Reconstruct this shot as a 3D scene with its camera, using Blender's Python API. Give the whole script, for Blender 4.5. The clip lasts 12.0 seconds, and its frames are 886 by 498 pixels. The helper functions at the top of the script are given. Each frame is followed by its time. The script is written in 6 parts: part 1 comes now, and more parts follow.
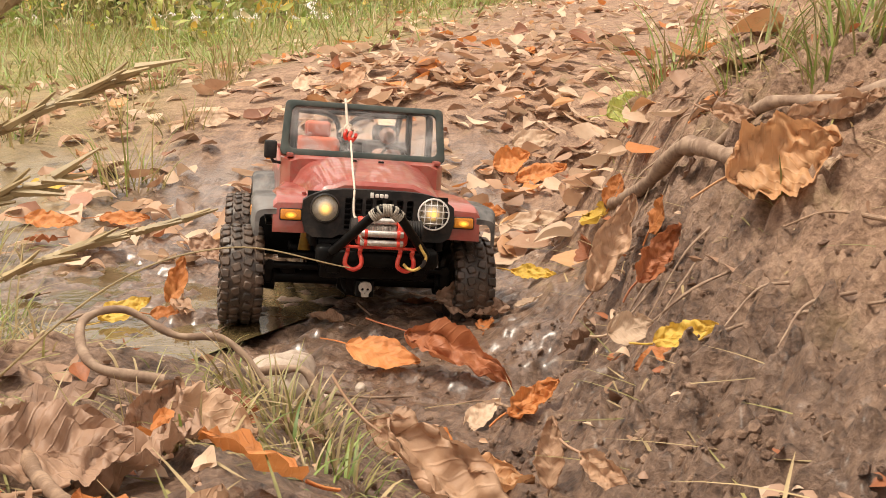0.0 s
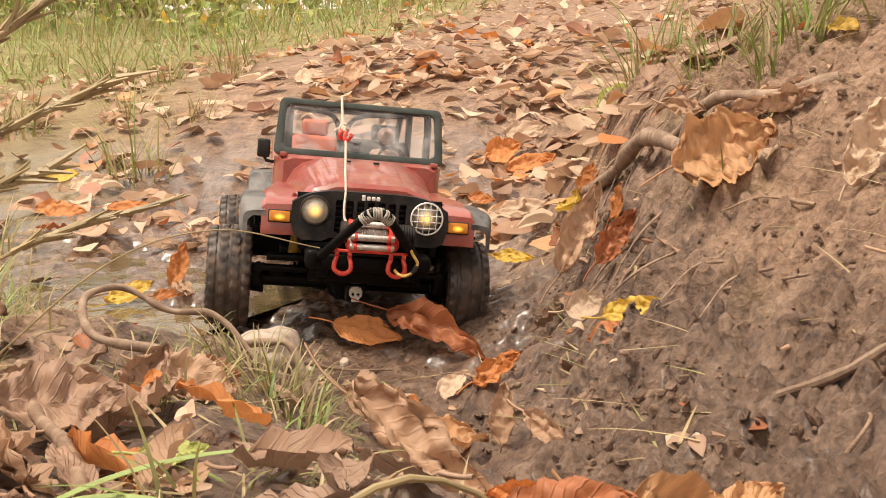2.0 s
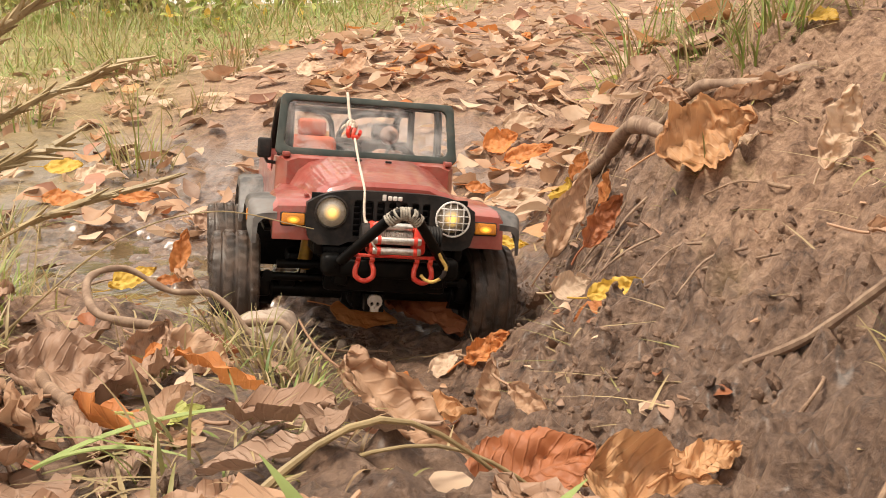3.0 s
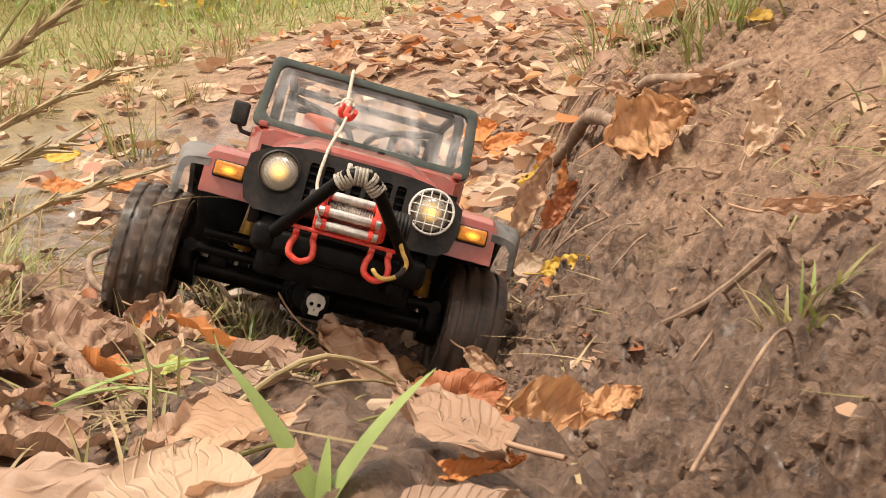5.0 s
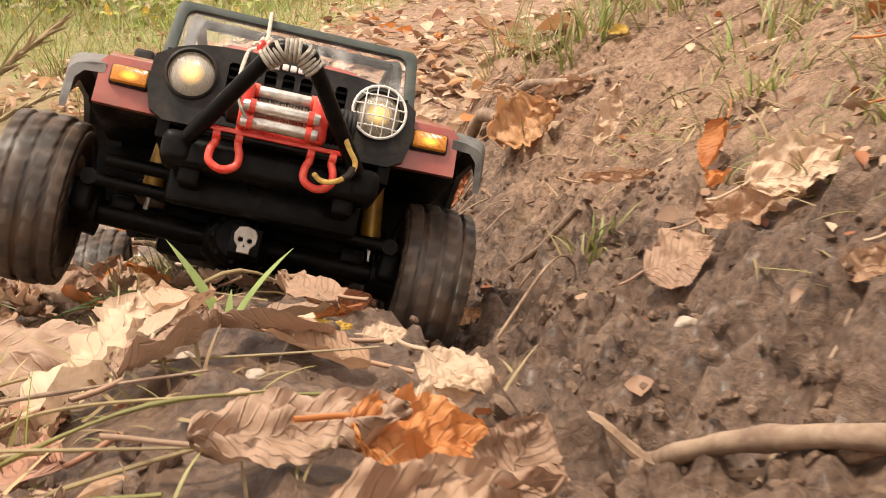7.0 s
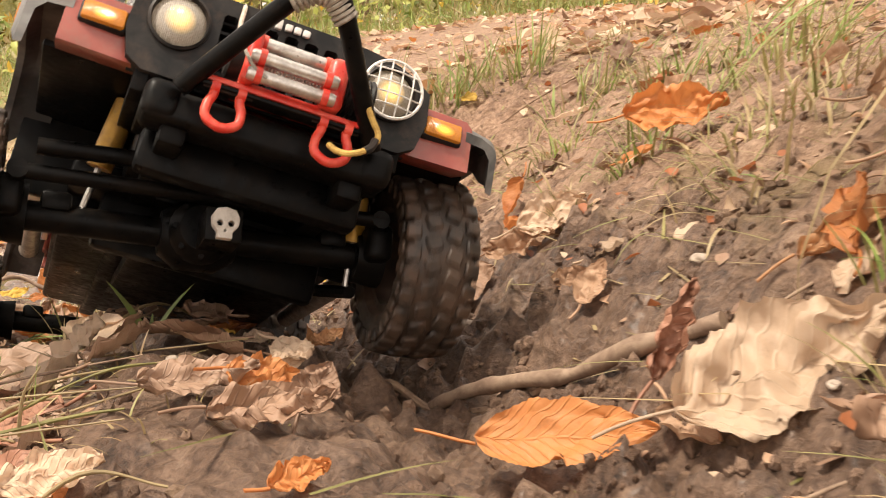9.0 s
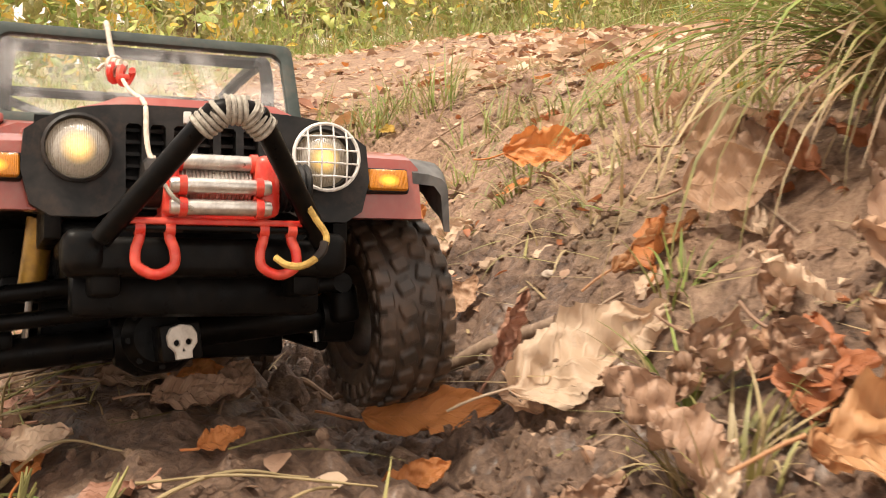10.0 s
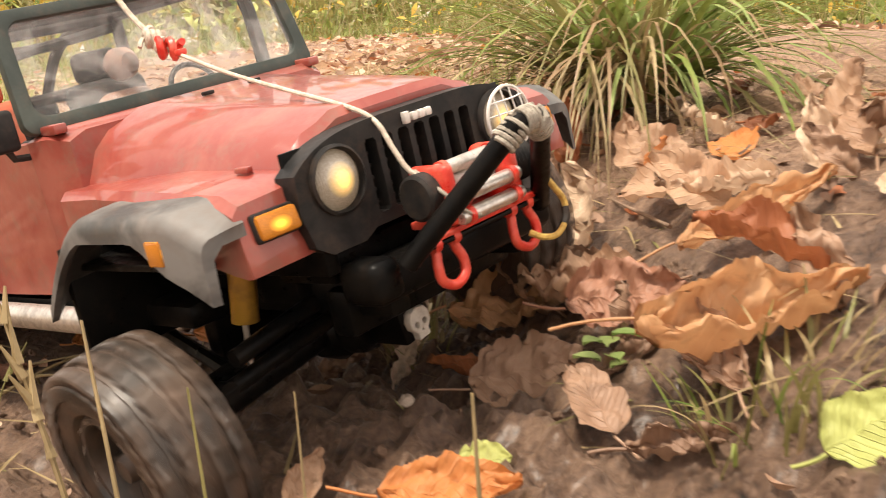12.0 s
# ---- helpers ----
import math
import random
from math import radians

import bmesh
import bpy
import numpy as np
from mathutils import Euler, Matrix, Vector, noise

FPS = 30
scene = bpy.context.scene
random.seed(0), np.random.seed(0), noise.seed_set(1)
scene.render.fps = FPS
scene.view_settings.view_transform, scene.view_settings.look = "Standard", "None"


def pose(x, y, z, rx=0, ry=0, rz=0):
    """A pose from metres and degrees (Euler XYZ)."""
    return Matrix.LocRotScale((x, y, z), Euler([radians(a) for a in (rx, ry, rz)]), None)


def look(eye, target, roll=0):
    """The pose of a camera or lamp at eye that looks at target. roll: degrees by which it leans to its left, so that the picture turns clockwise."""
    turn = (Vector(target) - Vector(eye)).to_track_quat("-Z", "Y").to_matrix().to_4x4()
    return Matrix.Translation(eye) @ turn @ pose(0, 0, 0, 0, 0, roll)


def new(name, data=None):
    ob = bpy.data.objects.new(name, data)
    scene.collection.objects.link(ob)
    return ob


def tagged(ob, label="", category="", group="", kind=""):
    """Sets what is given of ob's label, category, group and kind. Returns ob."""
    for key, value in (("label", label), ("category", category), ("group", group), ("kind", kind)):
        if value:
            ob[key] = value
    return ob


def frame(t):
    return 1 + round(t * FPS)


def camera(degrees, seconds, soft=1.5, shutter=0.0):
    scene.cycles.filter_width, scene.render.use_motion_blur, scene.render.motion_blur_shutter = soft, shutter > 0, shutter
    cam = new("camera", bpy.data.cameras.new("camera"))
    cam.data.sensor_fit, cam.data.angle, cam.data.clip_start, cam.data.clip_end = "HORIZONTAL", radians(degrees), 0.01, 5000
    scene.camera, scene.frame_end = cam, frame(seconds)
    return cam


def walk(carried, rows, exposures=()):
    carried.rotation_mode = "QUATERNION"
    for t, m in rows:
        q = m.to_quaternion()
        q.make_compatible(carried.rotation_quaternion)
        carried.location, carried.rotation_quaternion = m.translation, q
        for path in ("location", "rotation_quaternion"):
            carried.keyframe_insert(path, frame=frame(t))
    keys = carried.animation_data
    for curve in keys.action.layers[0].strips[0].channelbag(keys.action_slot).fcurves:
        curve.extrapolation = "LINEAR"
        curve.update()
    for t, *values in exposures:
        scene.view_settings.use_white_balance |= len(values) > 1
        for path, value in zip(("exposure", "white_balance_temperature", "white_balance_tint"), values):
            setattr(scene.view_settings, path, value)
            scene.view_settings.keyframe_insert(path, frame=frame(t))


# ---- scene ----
cam = camera(44.3, 12.0, 0.9, 0.4)
METRES, EYE, TILT, LEAN, TURN = 0.8, 0.26, -12.0, 0.0, 0.0
ROWS = [
    (0.0, 0.0, 0.0, 0.0, 0.0, 0.0, -0.0),
    (0.5, 0.0084, -0.0154, -0.0002, 0.18, -0.14, 0.06),
    (1.0, 0.0163, -0.0324, 0.0003, 0.38, -0.28, 0.13),
    (1.5, 0.0249, -0.0508, 0.0008, 0.57, -0.42, 0.2),
    (2.0, 0.0322, -0.0716, -0.0049, 0.7, -0.53, 0.16),
    (2.5, 0.0402, -0.0875, -0.0111, 0.85, -0.65, 0.16),
    (3.0, 0.0428, -0.101, -0.0132, 0.94, -0.83, 0.21),
    (5.0, 0.0676, -0.1875, -0.0169, 0.73, -1.52, 0.44),
    (5.5, 0.0768, -0.2254, -0.0191, 0.36, -1.63, 0.6),
    (6.0, 0.0849, -0.2756, -0.0278, -0.17, -1.64, 0.68),
    (6.5, 0.0966, -0.3264, -0.0371, -0.91, -1.5, 0.78),
    (7.0, 0.1087, -0.3771, -0.0438, -1.94, -1.23, 0.95),
    (9.0, 0.136, -0.5965, -0.048, -6.58, 0.74, 3.1),
    (9.5, 0.1406, -0.6648, -0.0473, -8.2, 1.25, 3.67),
    (10.0, 0.146, -0.731, -0.0505, -9.74, 1.51, 3.84),
    (10.5, 0.1531, -0.7907, -0.0591, -11.36, 1.56, 4.27),
    (11.0, 0.1533, -0.8509, -0.0679, -12.83, 1.43, 4.4),
    (11.5, 0.1491, -0.9131, -0.0774, -14.41, 1.22, 4.44),
    (12.0, 0.1483, -0.9721, -0.0894, -16.49, 1.09, 4.34),
]
walk(cam, [(t, pose(0, 0, EYE, TILT, LEAN, TURN) @ pose(METRES * x, METRES * y, METRES * z, 90 + pitch, roll, yaw)) for t, x, y, z, yaw, pitch, roll in ROWS], [(0.0, -0.13), (5.0, -0.08), (7.0, -0.03), (9.5, 0.06), (12.0, 0.08)])

# ---- light: a bright overcast autumn day, warm ----
world = bpy.data.worlds.new("world")
scene.world = world
world.use_nodes = True
wn = world.node_tree
sky = wn.nodes.new("ShaderNodeTexSky")
sky.sky_type = "NISHITA"
sky.sun_disc = False
sky.sun_elevation, sky.sun_rotation = radians(71), radians(-108)
sky.dust_density, sky.air_density = 4.0, 1.0
soft_sky = wn.nodes.new("ShaderNodeMixRGB")
soft_sky.inputs[0].default_value = 0.75
soft_sky.inputs[2].default_value = (9.7, 8.3, 7.0, 1)
wn.links.new(sky.outputs[0], soft_sky.inputs[1])
wn.links.new(soft_sky.outputs[0], wn.nodes["Background"].inputs[0])
wn.nodes["Background"].inputs[1].default_value = 0.19
sun_data = bpy.data.lights.new("sun", "SUN")
sun_data.energy, sun_data.angle, sun_data.color = 5.0, radians(9), (1.0, 0.9, 0.75)
sun = new("sun", sun_data)
sun.matrix_world = look((-0.9, 0.0, 2.8), (0, 0.3, 0))


# ---- materials ----
def material(name):
    m = bpy.data.materials.new(name)
    m.use_nodes = True
    return m, m.node_tree, m.node_tree.nodes["Principled BSDF"]


def add(nt, kind, **inputs):
    n = nt.nodes.new(kind)
    for key, value in inputs.items():
        n.inputs[key.replace("_", " ")].default_value = value
    return n


def ramp(nt, src, *stops):
    r = nt.nodes.new("ShaderNodeValToRGB")
    while len(r.color_ramp.elements) < len(stops):
        r.color_ramp.elements.new(0.5)
    for e, (p, c) in zip(r.color_ramp.elements, stops):
        e.position = p
        e.color = (*c, 1) if len(c) == 3 else c
    nt.links.new(src, r.inputs[0])
    return r.outputs[0]


def grey(v):
    return (v, v, v)


def noise_of(nt, coord, scale, detail=5.0, rough=0.6, distort=0.0):
    n = add(nt, "ShaderNodeTexNoise", Scale=scale, Detail=detail, Roughness=rough, Distortion=distort)
    if coord is not None:
        nt.links.new(coord, n.inputs["Vector"])
    return n.outputs[0]


def mix(nt, fac, a, b, kind="MIX"):
    n = nt.nodes.new("ShaderNodeMixRGB")
    n.blend_type = kind
    for i, v in enumerate((fac, a, b)):
        if isinstance(v, (int, float)):
            n.inputs[i].default_value = v if i == 0 else (v, v, v, 1)
        elif isinstance(v, tuple):
            n.inputs[i].default_value = (*v, 1)
        else:
            nt.links.new(v, n.inputs[i])
    return n.outputs[0]


def bump(nt, bsdf, height, strength, distance):
    b = add(nt, "ShaderNodeBump", Strength=strength, Distance=distance)
    nt.links.new(height, b.inputs["Height"])
    nt.links.new(b.outputs[0], bsdf.inputs["Normal"])


def weathered(name, base, worn, rough=(0.35, 0.7), metal=0.0, scale=60.0, dirt=0.5, mud=(0.14, 0.085, 0.055), relief=0.0004, coat=0.0):
    """Paint, plastic or metal with fine grain, worn patches and a film of dried mud."""
    m, nt, b = material(name)
    co = nt.nodes.new("ShaderNodeTexCoord").outputs["Object"]
    fine, broad = noise_of(nt, co, scale * 4, 6), noise_of(nt, co, scale, 4, 0.65, 0.4)
    col = mix(nt, ramp(nt, broad, (0.42, grey(0)), (0.62, grey(1))), base, worn)
    film = mix(nt, ramp(nt, noise_of(nt, co, scale * 1.9, 8, 0.75), (0.50, grey(0)), (0.66, grey(1))), 0.0, dirt)
    col = mix(nt, film, col, mud)
    nt.links.new(col, b.inputs["Base Color"])
    nt.links.new(ramp(nt, mix(nt, 0.5, fine, broad), (0.35, grey(rough[0])), (0.65, grey(rough[1]))), b.inputs["Roughness"])
    b.inputs["Metallic"].default_value = metal
    b.inputs["Coat Weight"].default_value = coat
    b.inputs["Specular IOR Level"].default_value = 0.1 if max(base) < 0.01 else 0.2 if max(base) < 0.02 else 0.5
    bump(nt, b, mix(nt, 0.5, fine, broad), 0.5, relief)
    return m


def mud_material():
    """Wet and half-dry earth; a beaten path and a meadow floor behind."""
    m, nt, b = material("mud")
    geo = nt.nodes.new("ShaderNodeNewGeometry")
    co = geo.outputs["Position"]
    sep = nt.nodes.new("ShaderNodeSeparateXYZ")
    nt.links.new(co, sep.inputs[0])
    broad, mid, fine = noise_of(nt, co, 6, 4), noise_of(nt, co, 42, 8, 0.68, 0.5), noise_of(nt, co, 300, 7, 0.72, 0.3)
    earth = ramp(nt, mix(nt, 0.5, mid, fine), (0.36, (0.02, 0.0105, 0.006)), (0.455, (0.112, 0.064, 0.04)), (0.545, (0.2, 0.122, 0.079)), (0.66, (0.31, 0.205, 0.14)))
    dry = ramp(nt, mix(nt, 0.45, mid, fine), (0.35, (0.075, 0.039, 0.022)), (0.46, (0.225, 0.132, 0.083)), (0.56, (0.35, 0.222, 0.143)), (0.68, (0.47, 0.32, 0.22)))
    damp = nt.nodes.new("ShaderNodeAttribute")
    damp.attribute_name = "wet"
    dryness = nt.nodes.new("ShaderNodeMath")
    dryness.operation = "SUBTRACT"
    nt.links.new(mix(nt, 0.5, broad, mid), dryness.inputs[0])
    nt.links.new(damp.outputs["Fac"], dryness.inputs[1])
    level = ramp(nt, dryness.outputs[0], (0.0, grey(0)), (0.5, grey(1)))
    col = mix(nt, level, earth, dry)
    # thin moss on the dry bank
    moss = ramp(nt, noise_of(nt, co, 13, 6, 0.7), (0.55, grey(0)), (0.68, grey(0.55)))
    col = mix(nt, mix(nt, level, 0.0, moss), col, (0.17, 0.135, 0.045))
    # far meadow floor
    far = nt.nodes.new("ShaderNodeAttribute")
    far.attribute_name = "green"
    grassy = ramp(nt, noise_of(nt, co, 9.0, 8, 0.75), (0.35, (0.14, 0.12, 0.035)), (0.65, (0.34, 0.28, 0.11)))
    col = mix(nt, far.outputs["Fac"], col, grassy)
    nt.links.new(col, b.inputs["Base Color"])
    gloss = nt.nodes.new("ShaderNodeAttribute")
    gloss.attribute_name = "shine"
    wet = ramp(nt, mix(nt, 0.5, broad, mid), (0.42, grey(0.36)), (0.6, grey(0.6)))
    slick = mix(nt, gloss.outputs["Fac"], mix(nt, level, wet, grey(0.85)), 0.24)
    nt.links.new(slick, b.inputs["Roughness"])
    sheen = ramp(nt, noise_of(nt, co, 15, 4), (0.34, grey(0.1)), (0.5, grey(1.0)))
    nt.links.new(mix(nt, sheen, 0.0, gloss.outputs["Fac"]), b.inputs["Coat Weight"])
    b.inputs["Coat Roughness"].default_value = 0.3
    crumb = add(nt, "ShaderNodeTexVoronoi", Scale=150.0)
    nt.links.new(co, crumb.inputs["Vector"])
    bump(nt, b, mix(nt, 0.3, mix(nt, 0.42, mid, fine), crumb.outputs["Distance"]), 1.0, 0.009)
    return m


def leaf_material(name, pale, deep, spots=0.35, glow=0.3):
    """A dead leaf: ribbed by veins, blotched, a little light shining through."""
    m, nt, b = material(name)
    uv = nt.nodes.new("ShaderNodeTexCoord").outputs["UV"]
    info = nt.nodes.new("ShaderNodeObjectInfo")
    geo = nt.nodes.new("ShaderNodeNewGeometry")
    sep = nt.nodes.new("ShaderNodeSeparateXYZ")
    nt.links.new(uv, sep.inputs[0])
    # side veins rise from the midrib
    off = nt.nodes.new("ShaderNodeMath")
    off.operation = "ABSOLUTE"
    sub = nt.nodes.new("ShaderNodeMath")
    sub.operation = "SUBTRACT"
    sub.inputs[1].default_value = 0.5
    nt.links.new(sep.outputs[0], sub.inputs[0])
    nt.links.new(sub.outputs[0], off.inputs[0])
    run = nt.nodes.new("ShaderNodeMath")
    run.operation = "MULTIPLY_ADD"
    nt.links.new(off.outputs[0], run.inputs[0])
    run.inputs[1].default_value = -0.55
    nt.links.new(sep.outputs[1], run.inputs[2])
    rib = nt.nodes.new("ShaderNodeMath")
    rib.operation = "PINGPONG"
    nt.links.new(run.outputs[0], rib.inputs[0])
    rib.inputs[1].default_value = 0.042
    side = ramp(nt, rib.outputs[0], (0.0, grey(1)), (0.012, grey(0)))
    mid = ramp(nt, off.outputs[0], (0.0, grey(1)), (0.022, grey(0)))
    vein = mix(nt, 1.0, side, mid, "LIGHTEN")
    shift = nt.nodes.new("ShaderNodeVectorMath")
    nt.links.new(geo.outputs["Position"], shift.inputs[0])
    co = shift.outputs[0]
    broad, fine = noise_of(nt, co, 38, 5, 0.6), noise_of(nt, co, 240, 6, 0.7)
    col = mix(nt, ramp(nt, broad, (0.36, grey(0)), (0.64, grey(1))), pale, deep)
    isle = geo.outputs["Random Per Island"]
    col = mix(nt, 0.55, col, ramp(nt, mix(nt, 0.5, isle, info.outputs["Random"]), (0.1, tuple(v * 0.55 for v in deep)), (0.5, pale), (0.9, tuple(min(0.9, v * 1.25) for v in pale))))
    blot = ramp(nt, noise_of(nt, co, 95, 7, 0.75), (0.58, grey(0)), (0.7, grey(1)))
    col = mix(nt, mix(nt, blot, 0.0, spots), col, (0.09, 0.045, 0.025))
    col = mix(nt, mix(nt, vein, 0.0, 0.16), col, tuple(min(0.9, v * 1.3 + 0.05) for v in pale))
    nt.links.new(col, b.inputs["Base Color"])
    nt.links.new(ramp(nt, fine, (0.3, grey(0.42)), (0.7, grey(0.7))), b.inputs["Roughness"])
    bump(nt, b, mix(nt, 0.72, vein, mix(nt, 0.5, fine, broad)), 0.8, 0.0013)
    thin = add(nt, "ShaderNodeBsdfTranslucent")
    nt.links.new(col, thin.inputs[0])
    both = nt.nodes.new("ShaderNodeMixShader")
    both.inputs[0].default_value = glow
    nt.links.new(b.outputs[0], both.inputs[1])
    nt.links.new(thin.outputs[0], both.inputs[2])
    nt.links.new(both.outputs[0], nt.nodes["Material Output"].inputs[0])
    return m


def blade_material(name, low, high, glow=0.3):
    m, nt, b = material(name)
    geo = nt.nodes.new("ShaderNodeNewGeometry")
    info = nt.nodes.new("ShaderNodeObjectInfo")
    pick = mix(nt, 0.25, geo.outputs["Random Per Island"], info.outputs["Random"])
    col = ramp(nt, pick, (0.1, low), (0.85, high))
    col = mix(nt, 0.4, col, ramp(nt, noise_of(nt, geo.outputs["Position"], 45, 5, 0.7), (0.35, tuple(v * 0.5 for v in low)), (0.65, high)))
    nt.links.new(col, b.inputs["Base Color"])
    b.inputs["Roughness"].default_value = 0.5
    thin = add(nt, "ShaderNodeBsdfTranslucent")
    nt.links.new(col, thin.inputs[0])
    both = nt.nodes.new("ShaderNodeMixShader")
    both.inputs[0].default_value = glow
    nt.links.new(b.outputs[0], both.inputs[1])
    nt.links.new(thin.outputs[0], both.inputs[2])
    nt.links.new(both.outputs[0], nt.nodes["Material Output"].inputs[0])
    return m


def lamp_material(name, col, glow, strength):
    """A lens lit from within: brightest at its bulb."""
    m, nt, b = material(name)
    co = nt.nodes.new("ShaderNodeTexCoord").outputs["Generated"]
    far = nt.nodes.new("ShaderNodeVectorMath")
    far.operation = "DISTANCE"
    far.inputs[1].default_value = (0.5, 0.0, 0.5)
    face = nt.nodes.new("ShaderNodeVectorMath")
    face.operation = "MULTIPLY"
    face.inputs[1].default_value = (1, 0, 1)
    nt.links.new(co, face.inputs[0])
    nt.links.new(face.outputs[0], far.inputs[0])
    core = ramp(nt, far.outputs["Value"], (0.08, grey(1)), (0.17, grey(0.45)), (0.3, grey(0.02)))
    nt.links.new(mix(nt, ramp(nt, noise_of(nt, co, 22, 3), (0.4, grey(0)), (0.6, grey(1))), col, tuple(v * 0.8 for v in col)), b.inputs["Base Color"])
    b.inputs["Roughness"].default_value = 0.18
    b.inputs["Emission Color"].default_value = (*glow, 1)
    power = nt.nodes.new("ShaderNodeMath")
    power.operation = "MULTIPLY"
    power.inputs[1].default_value = strength
    nt.links.new(core, power.inputs[0])
    nt.links.new(power.outputs[0], b.inputs["Emission Strength"])
    wave = add(nt, "ShaderNodeTexWave", Scale=9.0)
    nt.links.new(co, wave.inputs["Vector"])
    bump(nt, b, wave.outputs[1], 0.4, 0.0006)
    return m


MUD = mud_material()
RED = weathered("red_paint", (0.27, 0.045, 0.031), (0.34, 0.09, 0.063), (0.28, 0.55), scale=34, dirt=0.5, mud=(0.2, 0.12, 0.085), coat=0.6)
BLACK = weathered("black_plastic", (0.012, 0.012, 0.012), (0.03, 0.027, 0.025), (0.35, 0.65), scale=40, dirt=0.2)
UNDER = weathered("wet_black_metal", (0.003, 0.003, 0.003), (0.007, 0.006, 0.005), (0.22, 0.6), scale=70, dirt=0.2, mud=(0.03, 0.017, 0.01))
FADED = weathered("faded_grey_plastic", (0.05, 0.048, 0.046), (0.17, 0.16, 0.15), (0.4, 0.7), scale=30, dirt=0.3)
FRAME = weathered("dark_green_frame", (0.03, 0.042, 0.036), (0.055, 0.068, 0.058), (0.4, 0.7), scale=50, dirt=0.25)
BRIGHT_RED = weathered("bright_red_metal", (0.62, 0.03, 0.018), (0.72, 0.1, 0.06), (0.25, 0.5), scale=120, dirt=0.18)
SILVER = weathered("dull_aluminium", (0.72, 0.68, 0.62), (0.5, 0.46, 0.42), (0.25, 0.5), metal=0.85, scale=160, dirt=0.2)
RUBBER = weathered("muddy_rubber", (0.035, 0.026, 0.02), (0.1, 0.064, 0.043), (0.28, 0.6), scale=70, dirt=0.85, mud=(0.11, 0.066, 0.042), relief=0.0014)
RIM = weathered("muddy_rim", (0.04, 0.03, 0.022), (0.075, 0.05, 0.036), (0.3, 0.6), scale=60, dirt=0.95, mud=(0.1, 0.062, 0.042), relief=0.0012)
CORD = weathered("off_white_cord", (0.62, 0.54, 0.44), (0.46, 0.38, 0.3), (0.7, 0.9), scale=400, dirt=0.3, relief=0.0008)
GREY_CORD = weathered("grey_cord", (0.42, 0.38, 0.31), (0.25, 0.22, 0.18), (0.7, 0.9), scale=400, dirt=0.3, relief=0.0008)
YELLOW_CORD = weathered("yellow_cord", (0.62, 0.4, 0.1), (0.45, 0.28, 0.07), (0.7, 0.9), scale=400, dirt=0.3, relief=0.0008)
OCHRE = weathered("ochre_anodised", (0.45, 0.24, 0.03), (0.3, 0.16, 0.03), (0.25, 0.5), metal=0.4, scale=80, dirt=0.4)
BONE = weathered("bone_white", (0.62, 0.57, 0.5), (0.5, 0.45, 0.38), (0.5, 0.7), scale=120, dirt=0.3)
WHITE = weathered("white_paint", (0.75, 0.72, 0.68), (0.6, 0.56, 0.5), (0.4, 0.6), scale=120, dirt=0.15)
SEAT = weathered("orange_red_cover", (0.5, 0.1, 0.04), (0.4, 0.12, 0.07), (0.5, 0.8), scale=60, dirt=0.2)
DOLL = weathered("painted_figure", (0.35, 0.2, 0.14), (0.1, 0.06, 0.045), (0.5, 0.7), scale=45, dirt=0.1)
LENS = lamp_material("headlamp_lens", (0.40, 0.36, 0.31), (1.0, 0.56, 0.10), 1.7)
AMBER = lamp_material("amber_lens", (0.55, 0.19, 0.018), (1.0, 0.45, 0.04), 2.2)
GLASS, gt, gb = material("scuffed_glass")
gb.inputs["Base Color"].default_value = (0.9, 0.9, 0.88, 1)
gb.inputs["Roughness"].default_value = 0.06
clear = add(gt, "ShaderNodeBsdfTransparent")
haze = gt.nodes.new("ShaderNodeMixShader")
gco = gt.nodes.new("ShaderNodeTexCoord").outputs["Object"]
gt.links.new(ramp(gt, noise_of(gt, gco, 30, 8, 0.7, 1.2), (0.45, grey(0.96)), (0.68, grey(0.72))), haze.inputs[0])
gt.links.new(gb.outputs[0], haze.inputs[1])
gt.links.new(clear.outputs[0], haze.inputs[2])
gt.links.new(haze.outputs[0], gt.nodes["Material Output"].inputs[0])
FAWN = leaf_material("fawn_leaf", (0.38, 0.245, 0.165), (0.3, 0.18, 0.115), 0.18, 0.15)
APRICOT = leaf_material("apricot_leaf", (0.66, 0.38, 0.19), (0.52, 0.24, 0.1), 0.3)
UMBER = leaf_material("umber_leaf", (0.4, 0.2, 0.125), (0.24, 0.105, 0.062), 0.4, 0.15)
TAN = leaf_material("tan_leaf", (0.56, 0.36, 0.23), (0.4, 0.21, 0.115))
ORANGE = leaf_material("orange_leaf", (0.66, 0.27, 0.085), (0.5, 0.15, 0.035), 0.25)
RUSSET = leaf_material("russet_leaf", (0.42, 0.15, 0.06), (0.24, 0.08, 0.035))
BROWN = leaf_material("brown_leaf", (0.36, 0.22, 0.14), (0.19, 0.1, 0.06), 0.5, 0.15)
PALE = leaf_material("pale_leaf", (0.72, 0.53, 0.375), (0.54, 0.36, 0.23), 0.3)
YELLOW = leaf_material("yellow_leaf", (0.68, 0.46, 0.08), (0.6, 0.34, 0.05), 0.2)
LIME = leaf_material("lime_leaf", (0.5, 0.52, 0.16), (0.34, 0.38, 0.08), 0.2)
GREEN = blade_material("green_blade", (0.1, 0.17, 0.03), (0.34, 0.4, 0.1))
STRAW = blade_material("straw_blade", (0.24, 0.17, 0.075), (0.56, 0.43, 0.23))
OLIVE = blade_material("olive_blade", (0.13, 0.13, 0.035), (0.42, 0.37, 0.14))
